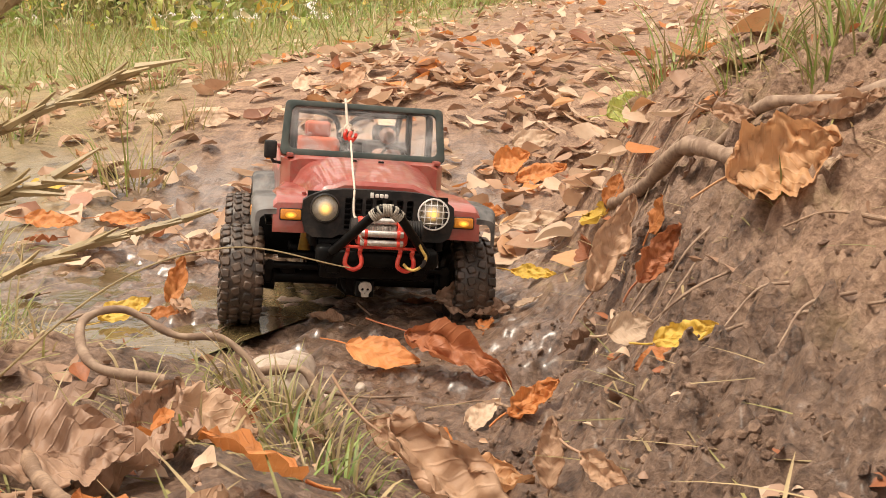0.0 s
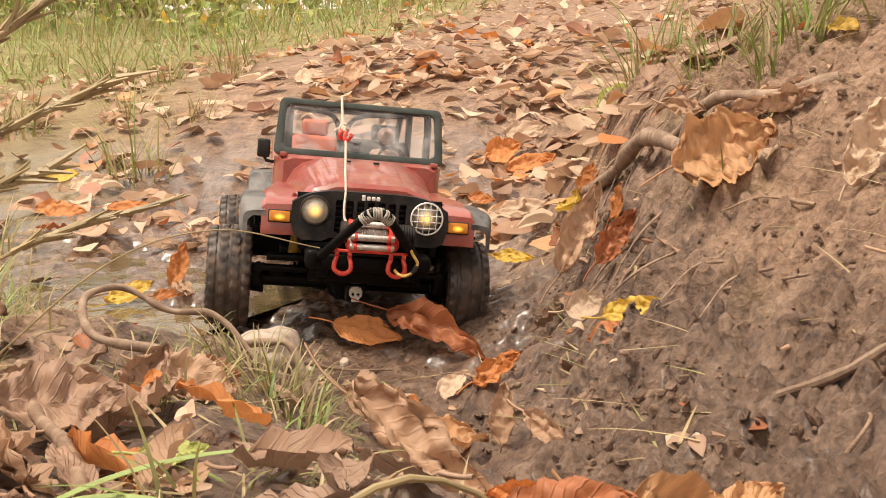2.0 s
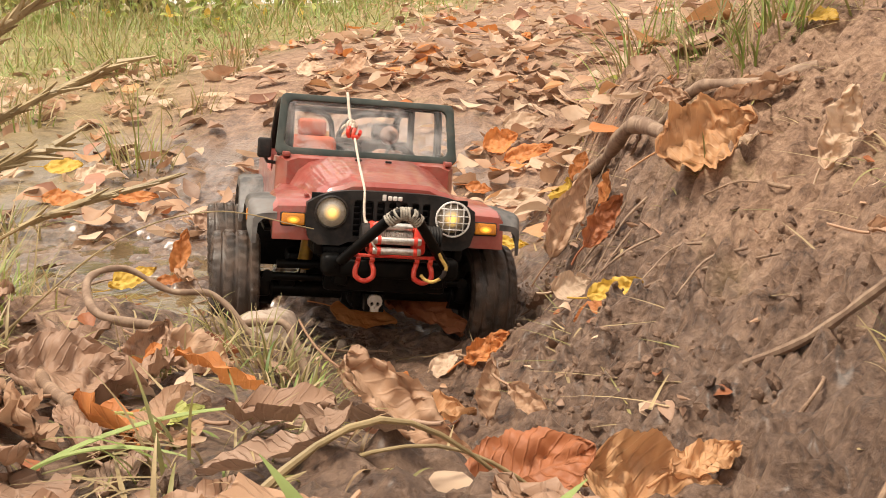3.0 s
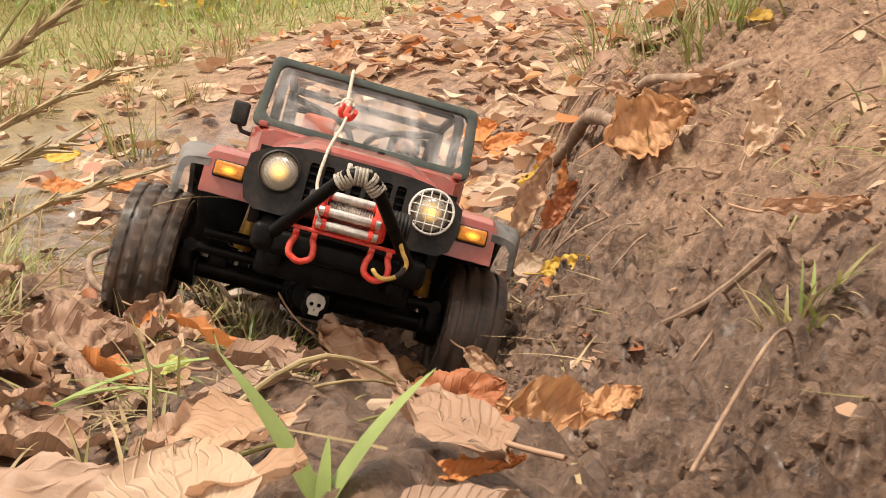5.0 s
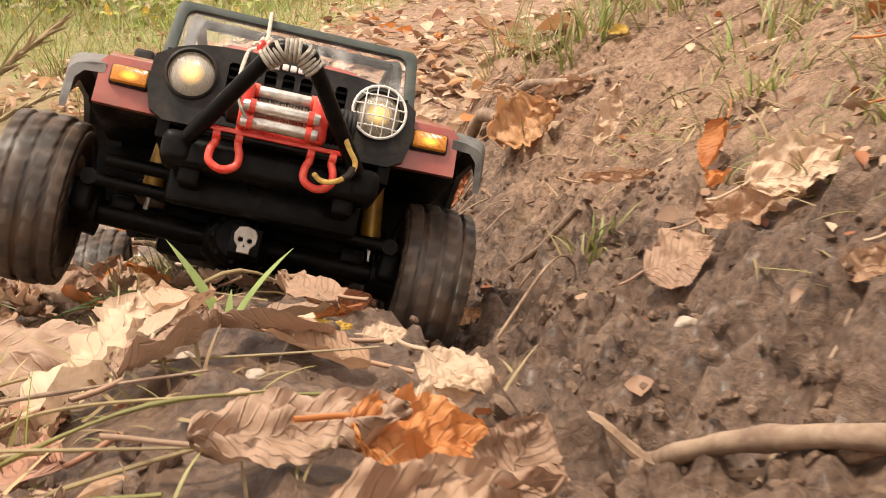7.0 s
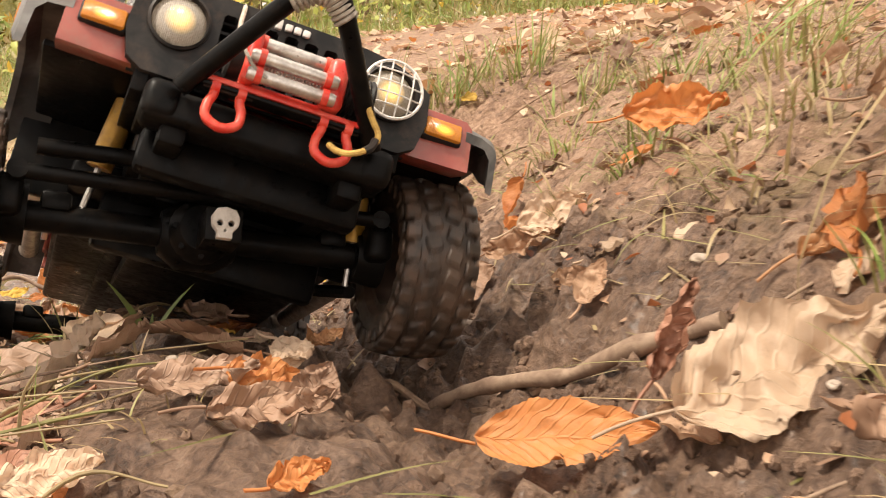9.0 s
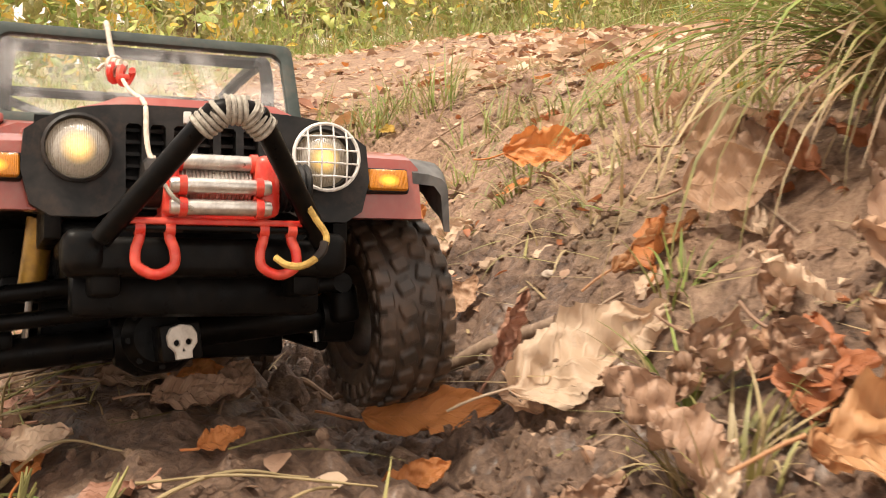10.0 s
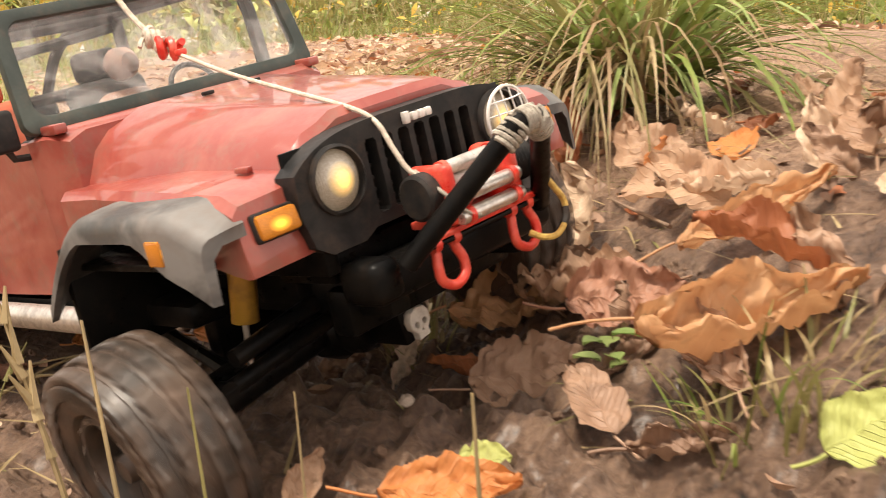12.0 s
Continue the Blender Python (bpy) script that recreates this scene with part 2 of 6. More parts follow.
FRESH = blade_material("fresh_blade", (0.22, 0.32, 0.08), (0.42, 0.5, 0.18))
DEAD = blade_material("dead_sedge", (0.2, 0.12, 0.06), (0.45, 0.3, 0.16))
WOOD = weathered("bark_stick", (0.19, 0.115, 0.07), (0.36, 0.24, 0.155), (0.6, 0.9), scale=110, dirt=0.4, relief=0.0015)
ROOT = weathered("pale_root", (0.31, 0.215, 0.145), (0.19, 0.12, 0.08), (0.6, 0.9), scale=90, dirt=0.4, relief=0.001)
STONE = weathered("muddy_stone", (0.4, 0.32, 0.25), (0.28, 0.21, 0.16), (0.5, 0.85), scale=60, dirt=0.6, relief=0.0012)
WATER, wt, wb = material("muddy_water")
wgeo = wt.nodes.new("ShaderNodeNewGeometry").outputs["Position"]
wt.links.new(ramp(wt, noise_of(wt, wgeo, 14, 5), (0.4, (0.07, 0.05, 0.022)), (0.62, (0.16, 0.115, 0.06))), wb.inputs["Base Color"])
wb.inputs["Roughness"].default_value = 0.06
bump(wt, wb, noise_of(wt, wgeo, 60, 3), 0.25, 0.002)

# ---- ground ----
def smooth(a, b, v):
    u = np.clip((v - a) / (b - a), 0, 1)
    return u * u * (3 - 2 * u)


def soft_max(a, b, k):
    return 0.5 * (a + b + np.sqrt((a - b) ** 2 + k * k))


def soft_min(a, b, k):
    return 0.5 * (a + b - np.sqrt((a - b) ** 2 + k * k))


def track_x(y):
    """The middle of the rutted track."""
    return -0.05 + 0.115 * smooth(0.55, -0.15, y) + 0.16 * smooth(-0.1, -0.5, y)


def ground_z(x, y):
    """The lie of the land: a wet hollow, a rutted climb towards the south, a bank to the east, rising land behind."""
    x, y = np.asarray(x, float), np.asarray(y, float)
    floor = 0.0 + 0.188 * smooth(0.72, -0.12, y) + 0.02 * smooth(-0.2, -0.7, y)
    dx = x - track_x(y)
    # the climb leans down to the east rut; its west side is a steep hump
    w = smooth(0.62, 0.38, y) * smooth(-0.42, -0.1, y)
    floor = floor - w * 0.3 * np.clip(dx, -0.02, 0.11)
    hump = 0.0 + 0.091 * smooth(0.71, 0.53, y) + 0.035 * smooth(0.5, 0.15, y) + 0.055 * smooth(0.18, -0.12, y)
    hump = hump + 0.012 * smooth(-0.12, -0.3, dx) * smooth(0.7, 0.5, y)
    west = smooth(0.03, -0.085, dx)
    floor = floor * (1 - west) + hump * west
    # wheel ruts
    for side in (-0.085, 0.085):
        floor = floor - 0.012 * np.exp(-((dx - side) / 0.028) ** 2) * smooth(1.1, 0.7, y)
    bank = 0.135 + 0.75 * (x - 0.17) - 0.085 * (np.clip(y, 0.05, 1.0) - 0.4) - 0.12 * np.clip(y - 1.0, 0, 1.2)
    bank = bank + 0.026 * smooth(0.8, 0.95, y) * smooth(1.3, 1.02, y) * smooth(0.1, 0.17, x)
    bank = bank + 0.075 * smooth(0.5, 0.72, y) * smooth(1.25, 0.95, y) * smooth(0.1, 0.2, x) - 0.02 * smooth(0.0, -0.3, y)
    top = 0.31 + 0.06 * smooth(0.4, 1.2, x) + 0.02 * smooth(0.4, -0.6, y)
    bank = soft_min(bank, top, 0.06)
    bank = soft_max(bank, -0.4 + 0 * x, 0.02)
    floor = floor + 0.012 * smooth(0.5, 0.2, y)
    z = soft_max(floor, bank, 0.022)
    # a hole washed out under the bank
    z = z - 0.07 * np.exp(-((x - 0.08) / 0.026) ** 2 - ((y - 0.70) / 0.05) ** 2)
    # land behind the hollow
    behind = 0.03 * smooth(0.95, 1.2, y) + 0.19 * smooth(1.1, 2.2, y) + 0.10 * smooth(2.2, 4.5, y) + 0.06 * smooth(4, 30, y)
    behind = behind * (0.45 + 0.55 * smooth(-1.2, 0.3, x)) + 0.10 * smooth(1.3, 3.0, y) * smooth(0.0, 1.5, x)
    z = soft_max(z, behind - 0.01, 0.03)
    z = z + 0.10 * smooth(-0.55, -1.3, x) * smooth(2.0, 0.6, y)
    return z


def rough(x, y, z):
    """Lumps, clods, cracks and tread marks of the mud, in metres."""
    p = Vector((x, y, 0))
    a = noise.fractal(p * 9, 0.9, 2.1, 3) * 0.007
    if -0.9 < y < 1.7 and abs(x) < 0.9:
        b = noise.fractal(p * 42, 0.8, 2.2, 3)
        quiet = 0.55 if y < -0.05 else 1.0
        clod = quiet * math.exp(-((x - 0.18 + 0.04 * math.sin(5 * y)) / 0.1) ** 2) * (1.0 if y < 0.75 else 0.3) + 0.3
        a += 0.0032 * b + clod * (0.016 * abs(noise.noise(p * 34)) + 0.018 * max(0.0, noise.noise(p * 62 + Vector((3, 1, 0)))) + 0.012 * max(0.0, noise.noise(p * 105 + Vector((1, 8, 0)))) - 0.006)
        # torn, crumbling surface: sharp crests and small pits
        crest = 1 - abs(noise.noise(p * 55 + Vector((2, 6, 0)))) * 2.2
        a += clod * (0.0045 * max(0.0, crest) ** 3 + 0.0035 * noise.noise(p * 160) - 0.012 * max(0.0, noise.noise(p * 27 + Vector((7, 3, 0))) - 0.33))
        if x < 0.14 and y > 0.6:
            # churned floor of the hollow: low plates and slots that hold water
            a += 0.007 * noise.noise(p * 17 + Vector((5, 2, 0))) + 0.004 * noise.noise(Vector((x * 26, y * 60, 3)))
        # tread marks of earlier passes
        run = math.sin(150 * (y + 0.35 * x)) * math.sin(210 * x)
        a += 0.0028 * run * math.exp(-((x - 0.15 + 0.12 * (y - 0.1)) / 0.045) ** 2) * (1.0 if y < 0.45 else 0.0)
    return a


def spread(lo, hi, step, far, growth=1.22):
    """Coordinates that are close in [lo, hi] and widen out to far on both sides."""
    mid = list(np.arange(lo, hi, step))
    out, s = [], step
    v = mid[-1]
    while v < far:
        s *= growth
        v += s
        out.append(v)
    back, s, v = [], step, lo
    while v > -far:
        s *= growth
        v -= s
        back.append(v)
    return np.array(back[::-1] + mid + out)


def meadow_at(x, y):
    """How far a place belongs to the meadow: west of the beaten path and beyond it."""
    x, y = np.asarray(x, float), np.asarray(y, float)
    west = smooth(0.1, -0.25, x - 0.25 * (y - 2.9)) * smooth(2.0, 2.9, y + 0.35 * np.clip(-x - 0.3, 0, 1.5))
    return np.maximum(west, smooth(4.0, 4.4, y - 0.06 * x))


def build_ground():
    xs, ys = spread(-0.4, 0.54, 0.003, 80), spread(-0.68, 1.15, 0.003, 120)
    X, Y = np.meshgrid(xs, ys)
    Z = ground_z(X, Y)
    flat = np.stack([X.ravel(), Y.ravel(), Z.ravel()], -1)
    flat[:, 2] += [rough(x, y, z) for x, y, z in flat]
    n, m = len(xs), len(ys)
    idx = np.arange(n * m).reshape(m, n)
    quads = np.stack([idx[:-1, :-1], idx[:-1, 1:], idx[1:, 1:], idx[1:, :-1]], -1).reshape(-1, 4)
    me = bpy.data.meshes.new("ground")
    me.vertices.add(n * m)
    me.vertices.foreach_set("co", flat.ravel())
    me.loops.add(quads.size)
    me.loops.foreach_set("vertex_index", quads.ravel())
    me.polygons.add(len(quads))
    me.polygons.foreach_set("loop_start", np.arange(0, quads.size, 4))
    me.polygons.foreach_set("use_smooth", np.ones(len(quads), bool))
    me.update(calc_edges=True)
    wet = me.attributes.new("wet", "FLOAT", "POINT")
    x, y = flat[:, 0], flat[:, 1]
    dx = x - track_x(y)
    hollow = smooth(0.16, 0.04, x) * smooth(0.62, 0.72, y) * smooth(1.75, 1.3, y) * smooth(-1.3, -0.8, x)
    rut = smooth(0.23, 0.08, np.abs(dx - 0.04)) * smooth(1.0, 0.7, y) * smooth(-1.5, -0.9, y)
    damp = np.maximum(0.85 * rut, 0.42 * hollow)
    shine = me.attributes.new("shine", "FLOAT", "POINT")
    shine.data.foreach_set("value", np.maximum(hollow, 0.15 * rut))
    wet.data.foreach_set("value", damp)
    green = me.attributes.new("green", "FLOAT", "POINT")
    green.data.foreach_set("value", np.maximum(meadow_at(x, y), 0.5 * smooth(-0.3, -0.6, x) * smooth(0.5, 0.8, y)))
    me.materials.append(MUD)
    ob = new("ground", me)
    return tagged(ob, "wet brown rutted mud with a grassy earth bank", "ground", kind="structure")


ground = build_ground()


# ---- building helpers ----
def part(name, bm, mat, parent=None, label="", flat=False):
    """One mesh object from a bmesh, under a thing or a part."""
    bmesh.ops.recalc_face_normals(bm, faces=bm.faces)
    me = bpy.data.meshes.new(name)
    bm.to_mesh(me)
    bm.free()
    if not flat:
        for p in me.polygons:
            p.use_smooth = True
        me.set_sharp_from_angle(angle=radians(38))
    me.materials.append(mat)
    ob = new(name, me)
    ob.parent = parent
    if label:
        tagged(ob, label)
    return ob


def merge(*bms):
    """Several bmeshes as one."""
    out = bmesh.new()
    for b in bms:
        tmp = bpy.data.meshes.new("tmp")
        b.to_mesh(tmp)
        b.free()
        out.from_mesh(tmp)
        bpy.data.meshes.remove(tmp)
    return out


def block(c, s, r=0.001, seg=2, turn=(0, 0, 0)):
    bm = bmesh.new()
    bmesh.ops.create_cube(bm, size=1)
    bmesh.ops.scale(bm, vec=s, verts=bm.verts)
    if r:
        bmesh.ops.bevel(bm, geom=bm.edges[:], offset=min(r, min(s) * 0.45), segments=seg, affect="EDGES", profile=0.5)
    bmesh.ops.transform(bm, matrix=pose(*c, *turn), verts=bm.verts)
    return bm


def glide(pts, n):
    """A smooth run of points through pts."""
    P = [Vector(p) for p in pts]
    P = [2 * P[0] - P[1]] + P + [2 * P[-1] - P[-2]]
    out = []
    for i in range(1, len(P) - 2):
        for k in range(n):
            t = k / n
            a, b, c, d = P[i - 1:i + 3]
            out.append(0.5 * (2 * b + (c - a) * t + (2 * a - 5 * b + 4 * c - d) * t * t + (3 * b - a - 3 * c + d) * t ** 3))
    return out + [P[-2]]


def tube(pts, r, sides=8, n=0, taper=None, lump=0.0):
    """A round bar along points; taper gives a second radius for the end."""
    pts = glide(pts, n) if n else [Vector(p) for p in pts]
    bm = bmesh.new()
    rings, up = [], Vector((0.13, 0.21, 1))
    for i, p in enumerate(pts):
        d = (pts[min(i + 1, len(pts) - 1)] - pts[max(i - 1, 0)]).normalized()
        a = d.cross(up)
        a = (a if a.length > 1e-3 else d.cross(Vector((1, 0, 0)))).normalized()
        b = d.cross(a)
        up = b if b.dot(up) > 0 else -b
        f = i / max(1, len(pts) - 1)
        rad = r if taper is None else r + (taper - r) * f
        if lump:
            rad *= 1 + lump * noise.noise(p * 90)
        rings.append([bm.verts.new(p + rad * (math.cos(2 * math.pi * k / sides) * a + math.sin(2 * math.pi * k / sides) * b)) for k in range(sides)])
    for q, w in zip(rings, rings[1:]):
        for k in range(sides):
            bm.faces.new((q[k], q[(k + 1) % sides], w[(k + 1) % sides], w[k]))
    bm.faces.new(rings[0])
    bm.faces.new(rings[-1][::-1])
    return bm


def revolve(profile, axis="X", steps=40, at=(0, 0, 0)):
    """A turned body: profile of (along, radius)."""
    bm = bmesh.new()
    rings = []
    for k in range(steps):
        a = 2 * math.pi * k / steps
        ring = []
        for u, r in profile:
            p = Vector((u, r * math.cos(a), r * math.sin(a))) if axis == "X" else Vector((r * math.cos(a), u, r * math.sin(a)))
            ring.append(bm.verts.new(p + Vector(at)))
        rings.append(ring)
    for k in range(steps):
        q, w = rings[k], rings[(k + 1) % steps]
        for i in range(len(profile) - 1):
            bm.faces.new((q[i], q[i + 1], w[i + 1], w[i]))
    bmesh.ops.remove_doubles(bm, verts=bm.verts, dist=1e-5)
    return bm


def loft(sections):
    """A closed body through rings of equal length, capped at both ends."""
    bm = bmesh.new()
    rings = [[bm.verts.new(p) for p in s] for s in sections]
    n = len(rings[0])
    for q, w in zip(rings, rings[1:]):
        for k in range(n):
            bm.faces.new((q[k], q[(k + 1) % n], w[(k + 1) % n], w[k]))
    bm.faces.new(rings[0])
    bm.faces.new(rings[-1][::-1])
    return bm


def bevelled(bm, r=0.0012, seg=2, angle=30):
    edges = [e for e in bm.edges if len(e.link_faces) == 2 and e.calc_face_angle(0) > radians(angle)]
    bmesh.ops.bevel(bm, geom=edges, offset=r, segments=seg, affect="EDGES", profile=0.5)
    return bm


def plate(outline, y0, y1, holes=()):
    """A plate in the xz plane with thickness from y0 to y1, and round or slotted holes left open."""
    bm = bmesh.new()
    loops = [outline, *holes]
    edges = []
    for loop in loops:
        vs = [bm.verts.new((x, y0, z)) for x, z in loop]
        edges += [bm.edges.new((vs[i], vs[(i + 1) % len(vs)])) for i in range(len(vs))]
    bmesh.ops.triangle_fill(bm, use_beauty=True, use_dissolve=False, edges=edges)
    ext = bmesh.ops.extrude_face_region(bm, geom=bm.faces[:])
    bmesh.ops.translate(bm, vec=(0, y1 - y0, 0), verts=[g for g in ext["geom"] if isinstance(g, bmesh.types.BMVert)])
    return bm


def ring_of(cx, cz, r, n=28):
    return [(cx + r * math.cos(2 * math.pi * k / n), cz + r * math.sin(2 * math.pi * k / n)) for k in range(n)]


# ---- the model car; x across, y to its tail, z up, metres ----
AXLE_X, WHEEL_R, WHEEL_X, AXLE_Y, REAR_Y, AXLE_Z = -0.0096, 0.0415, 0.095, 0.054, 0.335, 0.072
car = tagged(new("model_car"), "weathered red scale-model off-road car with muddy tyres and lit lamps", "model car")


def hood_section(y, half, top, low, crown):
    pts = []
    for k in range(17):
        u = -1 + k / 8
        x = half * u
        shoulder = 1 - abs(u) ** 7
        z = low + (top - low) * shoulder + crown * (1 - u * u)
        if abs(u) < 0.62:
            z += 0.0022 * min(1, (0.62 - abs(u)) / 0.08)
        pts.append((x, y, z))
    drop = 0.0 if y < 0.02 else 0.018
    return pts + [(half, y, low - drop - 0.001), (-half, y, low - drop - 0.001)]


def build_body():
    hood = loft([hood_section(0.0075, 0.0545, 0.1505, 0.136, 0.0012), hood_section(0.010, 0.0555, 0.1535, 0.137, 0.0014), hood_section(0.03, 0.057, 0.1560, 0.138, 0.0014),
                 hood_section(0.075, 0.0605, 0.1610, 0.140, 0.0014), hood_section(0.118, 0.0645, 0.1660, 0.142, 0.0012)])
    h = part("hood", hood, RED, car, "faded red bonnet with scratches")
    for s in (-1, 1):
        part("latch", merge(block((s * 0.0572, 0.024, 0.1405), (0.003, 0.005, 0.008), 0.0008), block((s * 0.058, 0.024, 0.1445), (0.003, 0.007, 0.0022), 0.0006)), RED, h)
        part("washer_nozzle", block((s * 0.012, 0.098, 0.1682), (0.005, 0.003, 0.0016), 0.0005), BLACK, h)
    cowl = loft([[(-w, y, z0), (-w, y, z1), (-w + 0.008, y, z1 + 0.003), (w - 0.008, y, z1 + 0.003), (w, y, z1), (w, y, z0)] for y, w, z0, z1 in
                 ((0.118, 0.0655, 0.12, 0.163), (0.126, 0.0705, 0.115, 0.1655), (0.136, 0.0735, 0.11, 0.1655))])
    part("cowl", bevelled(cowl, 0.001), RED, car)
    # tub: floor and walls, open above
    for s in (-1, 1):
        door = [(0.136, 0.102), (0.136, 0.1655), (0.165, 0.1655), (0.185, 0.15), (0.245, 0.15), (0.262, 0.1655), (0.392, 0.1655), (0.392, 0.118), (0.37, 0.118), (0.358, 0.132), (0.292, 0.132), (0.28, 0.112), (0.262, 0.1)]
        bm = plate(door, 0, 0.0035)
        bmesh.ops.transform(bm, matrix=Matrix(((0, s, 0, s * 0.0695), (1, 0, 0, 0), (0, 0, 1, 0), (0, 0, 0, 1))), verts=bm.verts)
        part("side_panel", bevelled(bm, 0.0006, 1), RED, car)
        part("rocker_bar", tube([(s * 0.078, 0.115, 0.094), (s * 0.078, 0.268, 0.094)], 0.0055, 12), SILVER, car, "scuffed silver side bar")
    part("tub_floor", block((0, 0.262, 0.105), (0.136, 0.25, 0.004), 0.001), BLACK, car)
    part("tail_panel", block((0, 0.392, 0.138), (0.142, 0.004, 0.056), 0.001), RED, car)
    part("dashboard", merge(block((0, 0.148, 0.158), (0.136, 0.022, 0.016), 0.004, 3), block((0.034, 0.157, 0.168), (0.036, 0.012, 0.008), 0.003, 3)), BLACK, car)
    ringpts = [(0.034 + 0.013 * math.cos(a), 0.172 + 0.005 * math.sin(a), 0.168 + 0.012 * math.sin(a)) for a in [2 * math.pi * k / 20 for k in range(21)]]
    part("steering_wheel", merge(tube(ringpts, 0.0014, 6), tube([(0.034, 0.158, 0.163), (0.034, 0.172, 0.168)], 0.002, 6)), BLACK, car)
    for x in (-0.034, 0.034):
        part("seat", merge(block((x, 0.222, 0.122), (0.045, 0.045, 0.02), 0.006, 3), block((x, 0.249, 0.152), (0.045, 0.014, 0.06), 0.006, 3, (-10, 0, 0)), block((x, 0.256, 0.189), (0.026, 0.01, 0.016), 0.004, 3)), SEAT if x < 0 else BLACK, car)
    part("rear_bench", merge(block((0, 0.318, 0.13), (0.1, 0.04, 0.02), 0.006, 3), block((0, 0.342, 0.155), (0.1, 0.014, 0.045), 0.006, 3)), BLACK, car)


def build_front():
    # grille with lamp and slot openings
    out = []
    for k in range(25):
        u = -1 + k / 12
        out.append((0.0595 * u, 0.1515 - 0.0105 * abs(u) ** 4.5))
    out += [(0.0605, 0.128), (0.0575, 0.1165), (0.051, 0.1125), (0.036, 0.1125), (0.03, 0.1155), (-0.03, 0.1155), (-0.036, 0.1125), (-0.051, 0.1125), (-0.0575, 0.1165), (-0.0605, 0.128)]
    slots = []
    for k in range(7):
        x = (k - 3) * 0.0081
        w, lo, hi = 0.0027, 0.1195, 0.1448
        slots.append([(x - w, lo + 0.001), (x - w + 0.001, lo), (x + w - 0.001, lo), (x + w, lo + 0.001), (x + w, hi - 0.001), (x + w - 0.001, hi), (x - w + 0.001, hi), (x - w, hi - 0.001)])
    g = part("grille", plate(out, -0.003, 0.007, [ring_of(-0.0425, 0.1355, 0.0118), ring_of(0.0425, 0.1355, 0.0118), *slots]), BLACK, car, "black seven-slot grille with dried mud")
    part("radiator", block((0, 0.0066, 0.131), (0.112, 0.0016, 0.034), 0.0004), UNDER, g)
    for k in range(7):
        x = (k - 3) * 0.0081
        part("grille_insert", merge(*[block((x, 0.003, 0.1225 + 0.0042 * j), (0.0056, 0.002, 0.0012), 0) for j in range(6)]), BLACK, g)
    # the raised white badge: plain bars
    part("badge", merge(block((-0.0065, -0.0042, 0.1476), (0.0026, 0.002, 0.0042), 0.0004), *[block((-0.0025 + 0.0036 * k, -0.0042, 0.1474), (0.0029, 0.002, 0.003), 0.0006) for k in range(3)]), WHITE, g, "raised white badge of plain bars")
    for s in (-1, 1):
        lamp = part("headlamp", revolve([(0.004, 0.0118), (-0.0045, 0.0118), (-0.0052, 0.0108), (-0.003, 0.0102), (0.004, 0.0100)], "Y", 36, (s * 0.0425, 0, 0.1355)), BLACK, car)
        dome = [(-0.0068 + 0.0045 * (r / 0.0104) ** 2, r) for r in (0.0, 0.003, 0.0055, 0.008, 0.0098, 0.0104)]
        part("lens", revolve(dome + [(0.002, 0.0104), (0.002, 0)], "Y", 32, (s * 0.0425, 0, 0.1355)), LENS, lamp, "glowing warm headlamp lens")
    guard = [tube([(0.0425 + 0.0122 * math.cos(a), -0.0085, 0.1355 + 0.0122 * math.sin(a)) for a in [2 * math.pi * k / 28 for k in range(29)]], 0.0007, 6)]
    for d in (-0.0072, -0.0024, 0.0024, 0.0072):
        h = math.sqrt(0.0122 ** 2 - d * d)
        guard.append(tube([(0.0425 + d, -0.0088, 0.1355 - h), (0.0425 + d, -0.0105, 0.1355), (0.0425 + d, -0.0088, 0.1355 + h)], 0.00036, 5, 4))
        guard.append(tube([(0.0425 - h, -0.0088, 0.1355 + d), (0.0425, -0.0105, 0.1355 + d), (0.0425 + h, -0.0088, 0.1355 + d)], 0.00036, 5, 4))
    part("lamp_guard", merge(*guard), WHITE, car, "white wire lamp guard")
    for s in (-1, 1):
        # red wing: front face slopes back to the top, runs to the door
        sec = []
        for y, z0, z1 in ((-0.0005, 0.1148, 0.1195), (0.0025, 0.1145, 0.1375), (0.010, 0.1160, 0.1412), (0.055, 0.128, 0.1445), (0.1, 0.13, 0.1445), (0.124, 0.115, 0.1445)):
            inner, outer = s * 0.052, s * (0.0822 if y < 0.09 else 0.0735)
            sec.append([(inner, y + 0.002, z0), (inner, y + 0.002, z1 + 0.001), (outer - s * 0.003, y, z1), (outer, y, z1 - 0.003), (outer, y, z0)])
        f = part("wing", bevelled(loft(sec), 0.0008, 2, 25), RED, car, "red front wing")
        lens = block((s * 0.0685, 0.0004, 0.1288), (0.0160, 0.006, 0.0082), 0.0012, 2, (-12, 0, 0))
        part("turn_signal_rim", block((s * 0.0685, 0.0016, 0.1288), (0.0175, 0.005, 0.0097), 0.0012, 2, (-12, 0, 0)), BLACK, f)
        part("turn_signal", lens, AMBER, f, "glowing amber turn signal")
        # flare: a swept arch over the tyre
        sec = []
        n = 22
        for k in range(n):
            v = k / (n - 1)
            y = 0.001 + 0.106 * v
            lift = 0.1405 - 0.009 * max(0, (0.18 - v) / 0.18) ** 1.6 - 0.030 * max(0, (v - 0.66) / 0.34) ** 1.5
            reach = 0.0985 - 0.003 * max(0, (0.2 - v) / 0.2) ** 2
            lip = 0.0085 + 0.0125 * float(smooth(0.36, 0.14, v))
            rim = [(reach - 0.0055 + 0.0055 * math.sin(g), lift - 0.0055 + 0.0055 * math.cos(g)) for g in (0, 0.4, 0.8, 1.2, math.pi / 2)]
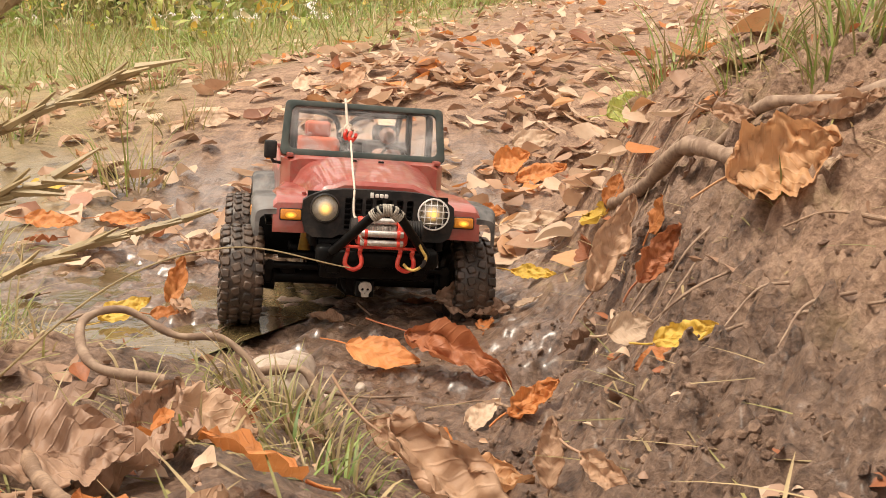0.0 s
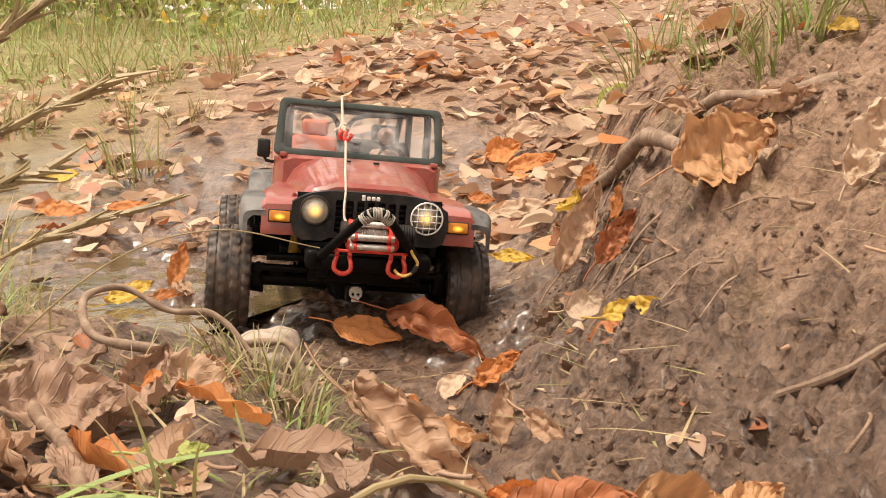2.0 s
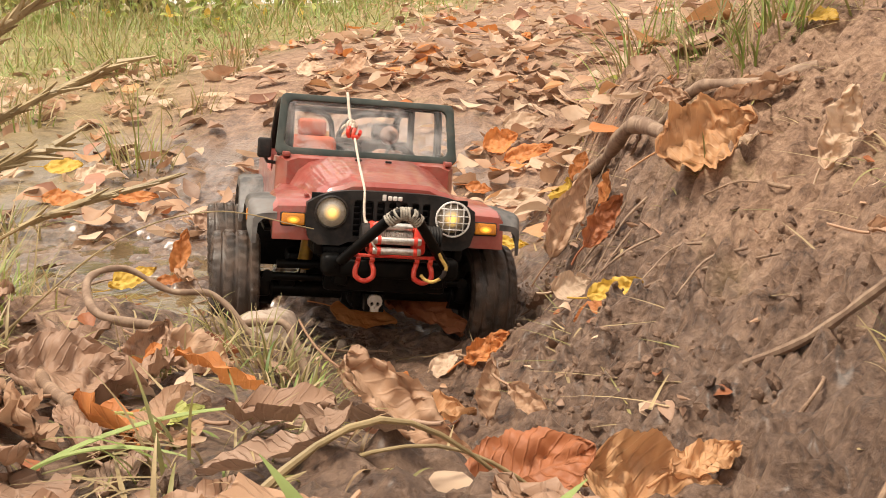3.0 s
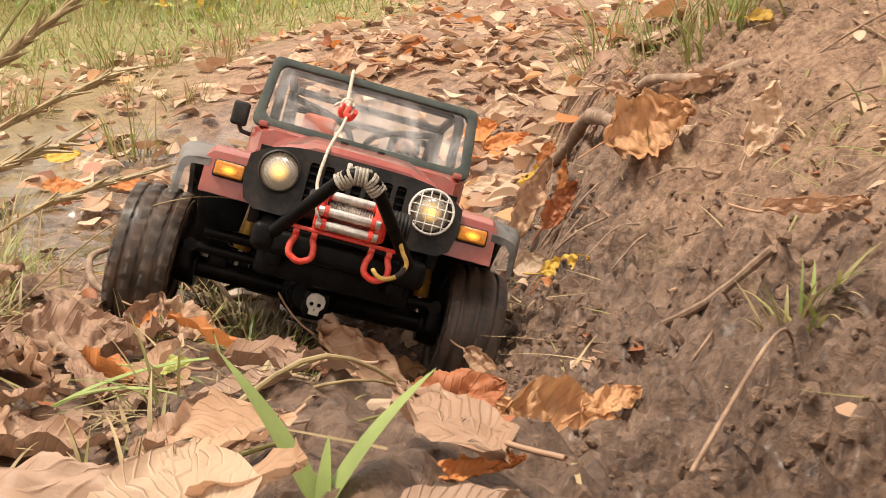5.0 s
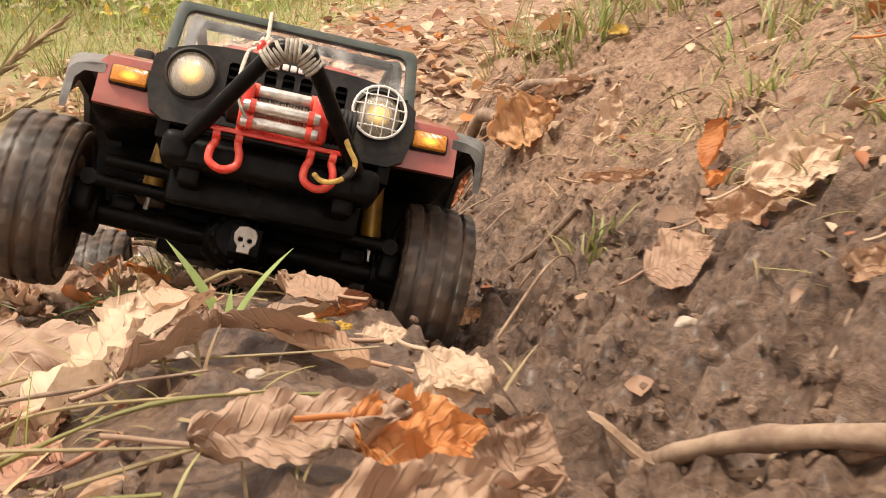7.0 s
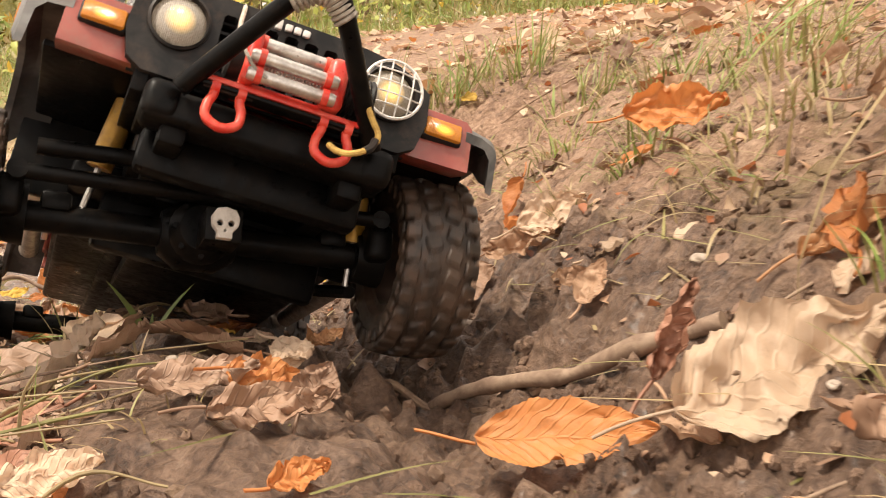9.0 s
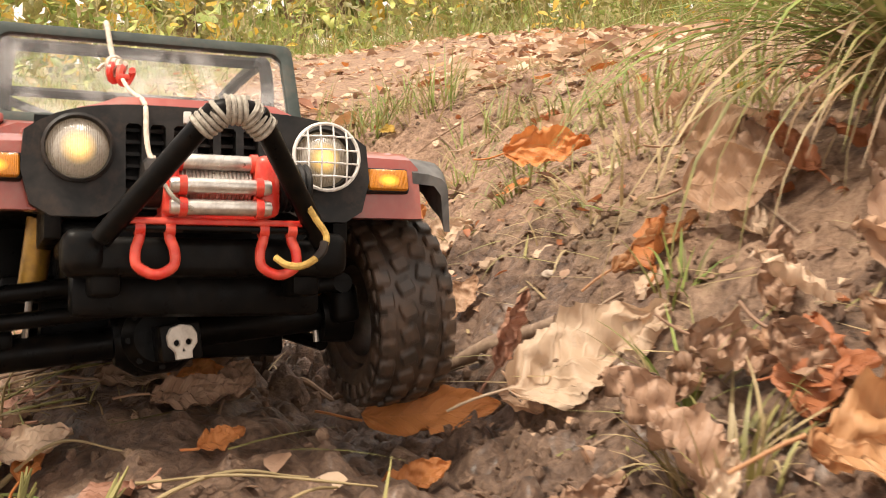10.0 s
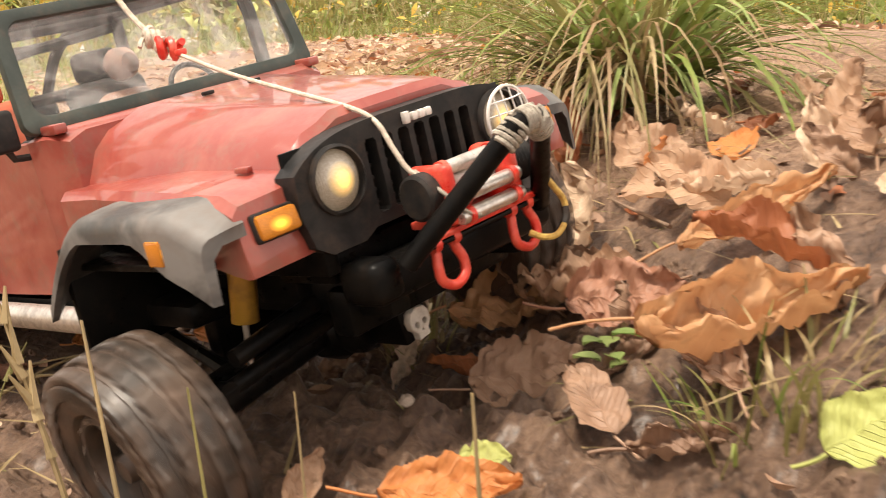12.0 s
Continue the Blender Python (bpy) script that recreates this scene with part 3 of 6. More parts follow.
            ring = [(0.0795, lift - 0.003), (0.0795, lift + 0.0012), (0.086, lift + 0.0008)] + rim + [(reach + 0.0004, lift - lip), (reach - 0.0025, lift - lip), (reach - 0.0035, lift - 0.007), (reach - 0.007, lift - 0.0035)]
            sec.append([(s * a, y + (0.004 * max(0, a - 0.086) / 0.0125 * max(0, 1 - v / 0.15)), b) for a, b in ring])
        fl = part("wheel_flare", bevelled(loft(sec), 0.0007, 2, 28), FADED, car, "sun-greyed black plastic wheel flare")
        part("side_marker", block((s * 0.0982, 0.024, 0.1285), (0.0025, 0.0085, 0.0085), 0.001, 2), AMBER, fl, "amber side marker")
        sec = []
        for k in range(n):
            v = k / (n - 1)
            y = REAR_Y - 0.058 + 0.116 * v
            lift = 0.1365 - 0.03 * max(0, (0.3 - v) / 0.3) ** 1.5 - 0.03 * max(0, (v - 0.7) / 0.3) ** 1.5
            sec.append([(s * 0.071, y, lift - 0.003), (s * 0.071, y, lift + 0.001), (s * 0.0905, y, lift), (s * 0.0948, y, lift - 0.003), (s * 0.0955, y, lift - 0.01), (s * 0.0925, y, lift - 0.01), (s * 0.0905, y, lift - 0.005)])
        part("wheel_flare", bevelled(loft(sec), 0.0007, 2, 28), FADED, car)
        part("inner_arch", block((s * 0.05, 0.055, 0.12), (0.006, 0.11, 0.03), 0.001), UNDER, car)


def build_screen():
    y0, z0, y1, z1 = 0.133, 0.1675, 0.1435, 0.2165
    fr = lambda x, v: (x, y0 + (y1 - y0) * v, z0 + (z1 - z0) * v)
    # a frame with rounded corners, cut out of a leaning plate
    def rounded(w0, w1, a, b, r, n=6):
        pts = []
        for cx, cz, start in ((-1, 0, 180), (1, 0, 270), (1, 1, 0), (-1, 1, 90)):
            w = w0 if cz == 0 else w1
            for k in range(n + 1):
                g = radians(start + 90 * k / n)
                zz = (a if cz == 0 else b) + (r if cz == 0 else -r)
                pts.append((cx * (w - r) + r * math.cos(g), zz + r * math.sin(g)))
        return pts
    h = math.hypot(y1 - y0, z1 - z0)
    bm = plate(rounded(0.0745, 0.0715, 0, h, 0.005), -0.0022, 0.0028, [rounded(0.0675, 0.0655, 0.0062, h - 0.0052, 0.006)])
    tilt = pose(0, y0, z0, -math.degrees(math.atan2(y1 - y0, z1 - z0)), 0, 0)
    bmesh.ops.transform(bm, matrix=tilt, verts=bm.verts)
    w = part("windscreen_frame", bevelled(bm, 0.0008, 2, 50), FRAME, car, "dark green windscreen frame")
    bm = plate(rounded(0.0676, 0.0656, 0.006, h - 0.005, 0.006), 0.0001, 0.0009)
    bmesh.ops.transform(bm, matrix=tilt, verts=bm.verts)
    pane = part("windscreen_pane", bm, GLASS, w, "scuffed clear windscreen", flat=True)
    pane.visible_shadow = False
    for s in (-1, 1):
        part("hinge", block((s * 0.066, 0.1265, 0.1685), (0.006, 0.012, 0.004), 0.001), RED, w)
    m = part("mirror", merge(block((-0.083, 0.134, 0.172), (0.011, 0.006, 0.016), 0.002, 3), tube([(-0.071, 0.138, 0.16), (-0.08, 0.136, 0.161), (-0.083, 0.135, 0.166)], 0.0015, 6)), BLACK, car, "black side mirror")
    # roll cage
    for s in (-1, 1):
        part("cage_side", tube([(s * 0.062, 0.152, 0.165), (s * 0.062, 0.156, 0.204), (s * 0.06, 0.17, 0.2125), (s * 0.06, 0.27, 0.2125), (s * 0.06, 0.335, 0.205), (s * 0.061, 0.382, 0.165)], 0.0034, 8, 5), BLACK, car)
        part("cage_post", tube([(s * 0.061, 0.268, 0.11), (s * 0.06, 0.268, 0.2125)], 0.0034, 8), BLACK, car)
        part("cage_brace", tube([(s * 0.058, 0.268, 0.207), (s * 0.012, 0.33, 0.2), (s * 0.0, 0.38, 0.165)], 0.0028, 8, 4), BLACK, car)
    for y, z in ((0.165, 0.2125), (0.268, 0.2125), (0.268, 0.178), (0.335, 0.206)):
        part("cage_bar", tube([(-0.06, y, z), (0.06, y, z)], 0.0031, 8), BLACK, car)
    fig = merge(block((0.034, 0.236, 0.155), (0.03, 0.018, 0.038), 0.007, 3), revolve([(-0.011, 0), (-0.0095, 0.005), (-0.004, 0.0082), (0.002, 0.0086), (0.007, 0.0062), (0.0105, 0)], "Y", 16, (0, 0, 0)))
    for v in fig.verts:
        if v.co.z < 0.1 and abs(v.co.x) < 0.02:
            v.co += Vector((0.034, 0.232, 0.187))
    part("toy_figure", fig, DOLL, car, "plain brown toy figure in the seat")


def shackle(x):
    """A bow shackle that hangs from the bumper."""
    y = -0.0225
    pts = [(x - 0.0048, y, 0.1085), (x - 0.0048, y, 0.104), (x - 0.0062, y - 0.001, 0.0995), (x - 0.0056, y - 0.0015, 0.0945), (x, y - 0.002, 0.0918), (x + 0.0056, y - 0.0015, 0.0945), (x + 0.0062, y - 0.001, 0.0995), (x + 0.0048, y, 0.104), (x + 0.0048, y, 0.1085)]
    bow = tube(pts, 0.0018, 10, 5)
    ears = [revolve([(-0.0016, 0), (-0.0016, 0.0027), (0.0016, 0.0027), (0.0016, 0)], "X", 14, (x + s * 0.0048, y, 0.107)) for s in (-1, 1)]
    sh = part("shackle", merge(bow, *ears), BRIGHT_RED, car, "bright red bow shackle")
    part("pin", revolve([(-0.009, 0), (-0.009, 0.0013), (0.009, 0.0013), (0.009, 0)], "X", 10, (x, y, 0.107)), BLACK, sh)


def coil(a, b, r, wire, turns, per=12, bow=0.0):
    a, b = Vector(a), Vector(b)
    d = (b - a).normalized()
    u = d.cross(Vector((0, 1, 0.2))).normalized()
    w = d.cross(u)
    pts = []
    for k in range(turns * per + 1):
        f, g = k / (turns * per), 2 * math.pi * k / per
        pts.append(a.lerp(b, f) + Vector((0, 0, bow * 4 * f * (1 - f))) + r * (math.cos(g) * u + math.sin(g) * w))
    return tube(pts, wire, 6)


def build_bumper():
    bar = part("bumper", merge(block((0, -0.006, 0.0985), (0.094, 0.018, 0.013), 0.003, 3), block((0, -0.021, 0.107), (0.066, 0.008, 0.0016), 0.0005), block((-0.041, -0.006, 0.1), (0.014, 0.02, 0.015), 0.004, 3), block((0.041, -0.006, 0.1), (0.014, 0.02, 0.015), 0.004, 3)), UNDER, car, "wet black bumper")
    part("winch_plate", block((0.001, -0.0235, 0.1092), (0.062, 0.003, 0.0022), 0.0006), BRIGHT_RED, car)
    apex = [(-0.006, -0.051, 0.1405), (0.006, -0.051, 0.1405)]
    h = part("stinger_hoop", tube([(-0.036, -0.02, 0.104), (-0.034, -0.0225, 0.107), (-0.0095, -0.0488, 0.1372), apex[0], (0, -0.052, 0.1415), apex[1], (0.0095, -0.0488, 0.1372), (0.034, -0.0225, 0.107), (0.036, -0.02, 0.104)], 0.0036, 12, 5), UNDER, car, "black bent tube hoop over the winch")
    part("cord_wrap", merge(coil((-0.0105, -0.048, 0.1358), (-0.0035, -0.0515, 0.1413), 0.0041, 0.0009, 5), coil((-0.0035, -0.0515, 0.1413), (0.0035, -0.0515, 0.1413), 0.0041, 0.0009, 4), coil((0.0035, -0.0515, 0.1413), (0.0105, -0.048, 0.1358), 0.0041, 0.0009, 5)), GREY_CORD, h, "grey cord wound round the hoop")
    # winch
    w = part("winch", merge(block((-0.0155, -0.019, 0.1215), (0.005, 0.018, 0.021), 0.002, 3), block((0.0165, -0.019, 0.1215), (0.008, 0.018, 0.021), 0.003, 3), block((0.0, -0.014, 0.1115), (0.036, 0.016, 0.003), 0.0008)), BRIGHT_RED, car, "bright red winch with silver rods")
    for z, y in ((0.1295, -0.0215), (0.1205, -0.029), (0.1135, -0.029)):
        rod = part("rod", revolve([(-0.0165, 0), (-0.0165, 0.0022), (-0.0155, 0.0026), (0.0155, 0.0026), (0.0165, 0.0022), (0.0165, 0)], "X", 14, (0.0, y, z)), SILVER, w)
        for s in (-1, 1):
            part("rod_collar", revolve([(-0.0012, 0), (-0.0012, 0.0033), (0.0012, 0.0033), (0.0012, 0)], "X", 12, (s * 0.0125, y, z)), BRIGHT_RED, w)
    part("cable_drum", merge(*[revolve([(-0.0006, 0), (-0.0006, 0.0058), (0, 0.0064), (0.0006, 0.0058), (0.0006, 0)], "X", 18, (-0.0115 + 0.00135 * k, -0.017, 0.1225)) for k in range(18)]), SILVER, w, "wound steel cable")
    part("motor", merge(*[revolve([(-0.001, 0), (-0.001, 0.0078), (0.0, 0.0086), (0.001, 0.0078), (0.001, 0)], "X", 22, (0.0215 + 0.002 * k, -0.017, 0.1225)) for k in range(6)]), BLACK, w, "ribbed black winch motor")
    part("gearbox", revolve([(-0.003, 0), (-0.003, 0.007), (-0.002, 0.0082), (0.004, 0.0082), (0.004, 0)], "X", 22, (-0.0205, -0.017, 0.1225)), BLACK, w)
    for s in (-1, 1):
        shackle(s * 0.0203)
    part("yellow_strap", tube([(0.0275, -0.031, 0.1165), (0.031, -0.0325, 0.110), (0.0345, -0.0325, 0.1045), (0.0322, -0.0335, 0.0985), (0.0262, -0.0335, 0.0945), (0.0215, -0.0305, 0.0948), (0.0185, -0.027, 0.0975)], 0.0012, 8, 5), YELLOW_CORD, car, "short yellow rope loop")
    part("strap_sleeve", tube([(0.0338, -0.0328, 0.1025), (0.0328, -0.0333, 0.0992), (0.0305, -0.0335, 0.0968)], 0.0016, 8, 3), BLACK, car)


def build_rope():
    line = [(-0.0175, 0.1475, 0.2165), (-0.018, 0.1455, 0.2195), (-0.0183, 0.1385, 0.219), (-0.0175, 0.128, 0.2045), (-0.0165, 0.116, 0.192)]
    r = part("tow_cord", tube(line, 0.0012, 8, 6), CORD, car, "off-white cord tied over bonnet and windscreen")
    part("knot", merge(coil((-0.0195, 0.119, 0.1945), (-0.0135, 0.1165, 0.1925), 0.0028, 0.0014, 3), coil((-0.0165, 0.122, 0.197), (-0.0165, 0.1125, 0.189), 0.0025, 0.0013, 3), tube([(-0.0165, 0.119, 0.194), (-0.0215, 0.1185, 0.1945), (-0.0245, 0.1175, 0.1915)], 0.001, 6, 4)), CORD, r)
    part("hook", merge(coil((-0.0195, 0.113, 0.190), (-0.0115, 0.1085, 0.187), 0.0034, 0.0016, 2), block((-0.0145, 0.107, 0.1862), (0.0045, 0.007, 0.0026), 0.0008)), BRIGHT_RED, r, "small red hook")
    part("winch_line", tube([(-0.0150, 0.106, 0.1855), (-0.0165, 0.075, 0.1745), (-0.0185, 0.04, 0.1645), (-0.0200, 0.008, 0.1555), (-0.0205, -0.004, 0.1495), (-0.0212, -0.010, 0.140), (-0.0205, -0.015, 0.1315), (-0.0165, -0.024, 0.1235), (-0.0095, -0.031, 0.120)], 0.0009, 8, 6), CORD, r)
    part("line_end", tube([(-0.0195, -0.0155, 0.1315), (-0.0190, -0.0265, 0.123), (-0.015, -0.031, 0.1155), (-0.0095, -0.0315, 0.1125)], 0.0007, 6, 5), GREY_CORD, r)


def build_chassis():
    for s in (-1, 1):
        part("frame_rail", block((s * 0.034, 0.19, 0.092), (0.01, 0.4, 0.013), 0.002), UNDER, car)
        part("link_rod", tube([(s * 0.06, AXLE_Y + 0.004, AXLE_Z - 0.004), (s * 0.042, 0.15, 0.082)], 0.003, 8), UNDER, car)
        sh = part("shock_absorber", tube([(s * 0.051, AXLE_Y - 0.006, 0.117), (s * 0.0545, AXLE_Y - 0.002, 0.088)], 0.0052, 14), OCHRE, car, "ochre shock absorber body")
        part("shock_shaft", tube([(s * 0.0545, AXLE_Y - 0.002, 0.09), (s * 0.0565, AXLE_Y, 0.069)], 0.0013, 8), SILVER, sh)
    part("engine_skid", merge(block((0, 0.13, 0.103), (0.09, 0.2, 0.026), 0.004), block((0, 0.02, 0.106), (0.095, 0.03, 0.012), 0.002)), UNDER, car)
    # black sheets added above and behind each front wheel to deepen the arch's shade
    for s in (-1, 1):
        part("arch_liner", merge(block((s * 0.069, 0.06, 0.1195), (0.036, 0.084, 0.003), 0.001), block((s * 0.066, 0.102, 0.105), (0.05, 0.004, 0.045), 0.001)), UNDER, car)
    # the rear block is a black wall added between the wheels as underbody shade
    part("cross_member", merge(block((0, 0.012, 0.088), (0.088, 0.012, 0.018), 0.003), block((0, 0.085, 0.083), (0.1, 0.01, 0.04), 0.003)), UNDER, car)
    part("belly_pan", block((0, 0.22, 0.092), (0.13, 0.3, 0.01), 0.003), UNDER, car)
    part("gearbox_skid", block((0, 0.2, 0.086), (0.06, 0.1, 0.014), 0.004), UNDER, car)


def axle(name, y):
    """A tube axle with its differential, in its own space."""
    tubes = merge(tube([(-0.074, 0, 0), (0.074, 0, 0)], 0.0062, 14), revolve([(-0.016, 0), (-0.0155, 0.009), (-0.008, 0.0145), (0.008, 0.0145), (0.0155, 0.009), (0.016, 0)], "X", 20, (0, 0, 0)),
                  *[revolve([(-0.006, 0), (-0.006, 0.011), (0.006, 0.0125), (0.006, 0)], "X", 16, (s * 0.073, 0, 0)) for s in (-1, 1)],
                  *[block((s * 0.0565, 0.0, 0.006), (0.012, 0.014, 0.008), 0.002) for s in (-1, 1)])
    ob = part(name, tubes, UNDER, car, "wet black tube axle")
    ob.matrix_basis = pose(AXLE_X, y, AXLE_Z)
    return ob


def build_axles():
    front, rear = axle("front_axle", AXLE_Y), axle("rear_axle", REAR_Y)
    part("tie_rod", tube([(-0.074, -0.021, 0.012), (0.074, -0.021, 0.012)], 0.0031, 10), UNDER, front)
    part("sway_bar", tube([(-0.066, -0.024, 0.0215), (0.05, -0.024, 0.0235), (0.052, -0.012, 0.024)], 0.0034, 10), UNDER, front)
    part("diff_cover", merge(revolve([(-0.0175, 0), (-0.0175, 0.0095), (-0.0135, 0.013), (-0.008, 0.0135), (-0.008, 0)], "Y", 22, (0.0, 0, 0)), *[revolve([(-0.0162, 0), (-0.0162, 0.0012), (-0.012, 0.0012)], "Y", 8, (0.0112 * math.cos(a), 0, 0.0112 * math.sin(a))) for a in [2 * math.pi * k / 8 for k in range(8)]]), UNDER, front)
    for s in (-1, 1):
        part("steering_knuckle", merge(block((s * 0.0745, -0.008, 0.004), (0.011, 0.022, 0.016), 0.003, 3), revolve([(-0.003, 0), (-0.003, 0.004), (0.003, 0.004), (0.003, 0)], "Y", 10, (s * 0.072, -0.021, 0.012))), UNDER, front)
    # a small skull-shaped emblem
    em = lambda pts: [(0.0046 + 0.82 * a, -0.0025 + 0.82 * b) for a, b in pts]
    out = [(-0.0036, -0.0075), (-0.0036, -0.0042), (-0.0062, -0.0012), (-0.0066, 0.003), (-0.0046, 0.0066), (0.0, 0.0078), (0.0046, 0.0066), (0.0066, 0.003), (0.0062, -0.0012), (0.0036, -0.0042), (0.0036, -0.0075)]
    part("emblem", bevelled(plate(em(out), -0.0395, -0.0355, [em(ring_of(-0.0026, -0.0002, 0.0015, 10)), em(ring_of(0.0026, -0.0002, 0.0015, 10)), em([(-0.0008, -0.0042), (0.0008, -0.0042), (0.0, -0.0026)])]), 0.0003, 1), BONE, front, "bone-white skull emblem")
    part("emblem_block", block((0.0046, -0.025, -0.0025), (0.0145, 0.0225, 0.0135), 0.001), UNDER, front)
    return front, rear


def tyre_mesh():
    w, R = 0.016, WHEEL_R
    prof = [(-w * 0.62, 0.0215), (-w * 0.9, 0.0243), (-w, 0.0305), (-w * 0.93, R - 0.0055), (-w * 0.8, R - 0.0032), (-w * 0.4, R - 0.0022), (0, R - 0.002), (w * 0.4, R - 0.0022), (w * 0.8, R - 0.0032), (w * 0.93, R - 0.0055), (w, 0.0305), (w * 0.9, 0.0243), (w * 0.62, 0.0215)]
    bms = [revolve(prof, "X", 48)]
    n = 26
    for k in range(n):
        for row, (x, ww, dx) in enumerate(((-0.0130, 0.0066, 0.5), (-0.0046, 0.0070, 0.0), (0.0046, 0.0070, 0.5), (0.0130, 0.0066, 0.0))):
            a = 2 * math.pi * (k + dx) / n
            b = block((x, 0, R - 0.0026 - (0.0012 if row in (0, 3) else 0)), (ww, 0.0067, 0.0046), 0.0008, 1, (0, (9 if row == 3 else -9 if row == 0 else 0), (18 if row in (1,) else -18 if row == 2 else 0)))
            bmesh.ops.rotate(b, cent=(0, 0, 0), matrix=Matrix.Rotation(a, 3, "X"), verts=b.verts)
            bms.append(b)
        for s in (-1, 1):
            b = block((s * 0.0166, 0, R - 0.008), (0.0016, 0.0048, 0.006), 0.0005, 1)
            bmesh.ops.rotate(b, cent=(0, 0, 0), matrix=Matrix.Rotation(2 * math.pi * (k + 0.25) / n, 3, "X"), verts=b.verts)
            bms.append(b)
    return merge(*bms)


def rim_mesh(s):
    bms = [revolve([(-0.0125, 0.0215), (-0.0128, 0.0255), (0.0135, 0.0255), (0.0148, 0.0245), (0.0148, 0.0218), (0.0125, 0.0205), (-0.0125, 0.0215)], "X", 36),
           revolve([(-0.002, 0), (-0.002, 0.0085), (0.007, 0.0085), (0.009, 0.006), (0.013, 0.005), (0.0135, 0)], "X", 20)]
    for k in range(6):
        b = block((0.005, 0, 0.0145), (0.005, 0.0065, 0.0145), 0.0012, 2)
        bmesh.ops.rotate(b, cent=(0, 0, 0), matrix=Matrix.Rotation(math.pi * k / 3, 3, "X"), verts=b.verts)
        bms.append(b)
    bm = merge(*bms)
    bmesh.ops.scale(bm, vec=(0.88, 0.9, 0.9), verts=bm.verts)
    if s < 0:
        bmesh.ops.rotate(bm, cent=(0, 0, 0), matrix=Matrix.Rotation(math.pi, 3, "Z"), verts=bm.verts)
    return bm


def build_wheels():
    wheels = []
    rubber = None
    for y in (AXLE_Y, REAR_Y):
        for s in (-1, 1):
            w = part("wheel", rim_mesh(s), RIM, car, "mud-caked spoked wheel rim")
            w.matrix_basis = pose(s * WHEEL_X, y, AXLE_Z)
            if rubber is None:
                rubber = part("tyre", tyre_mesh(), RUBBER, w, "knobbly tyre caked with mud")
            else:
                t = new("tyre", rubber.data)
                t.parent = w
                tagged(t, "knobbly tyre caked with mud")
            bolts = merge(*[revolve([(0.0146, 0), (0.0158, 0.0009), (0.0158, 0)], "X", 6, (-0.0018, 0.0209 * math.cos(a), 0.0209 * math.sin(a))) for a in [2 * math.pi * k / 12 for k in range(12)]])
            if s < 0:
                bmesh.ops.rotate(bolts, cent=(0, 0, 0), matrix=Matrix.Rotation(math.pi, 3, "Z"), verts=bolts.verts)
            part("bolts", bolts, SILVER, w)
            wheels.append((w, s, y))
    return wheels


build_body()
build_front()
build_screen()
build_bumper()
build_rope()
build_chassis()
front_axle, rear_axle = build_axles()
WHEELS = build_wheels()


# ---- leaves, grasses, sticks: how each kind is built ----
def ground_at(x, y):
    return float(ground_z(x, y)) + rough(x, y, 0)


def ground_frame(x, y, step=0.012):
    """The pose of the ground's tangent plane at a place."""
    gx = (ground_z(x + step, y) - ground_z(x - step, y)) / (2 * step)
    gy = (ground_z(x, y + step) - ground_z(x, y - step)) / (2 * step)
    n = Vector((-float(gx), -float(gy), 1)).normalized()
    q = Vector((0, 0, 1)).rotation_difference(n)
    return Matrix.Translation((x, y, ground_at(x, y))) @ q.to_matrix().to_4x4()


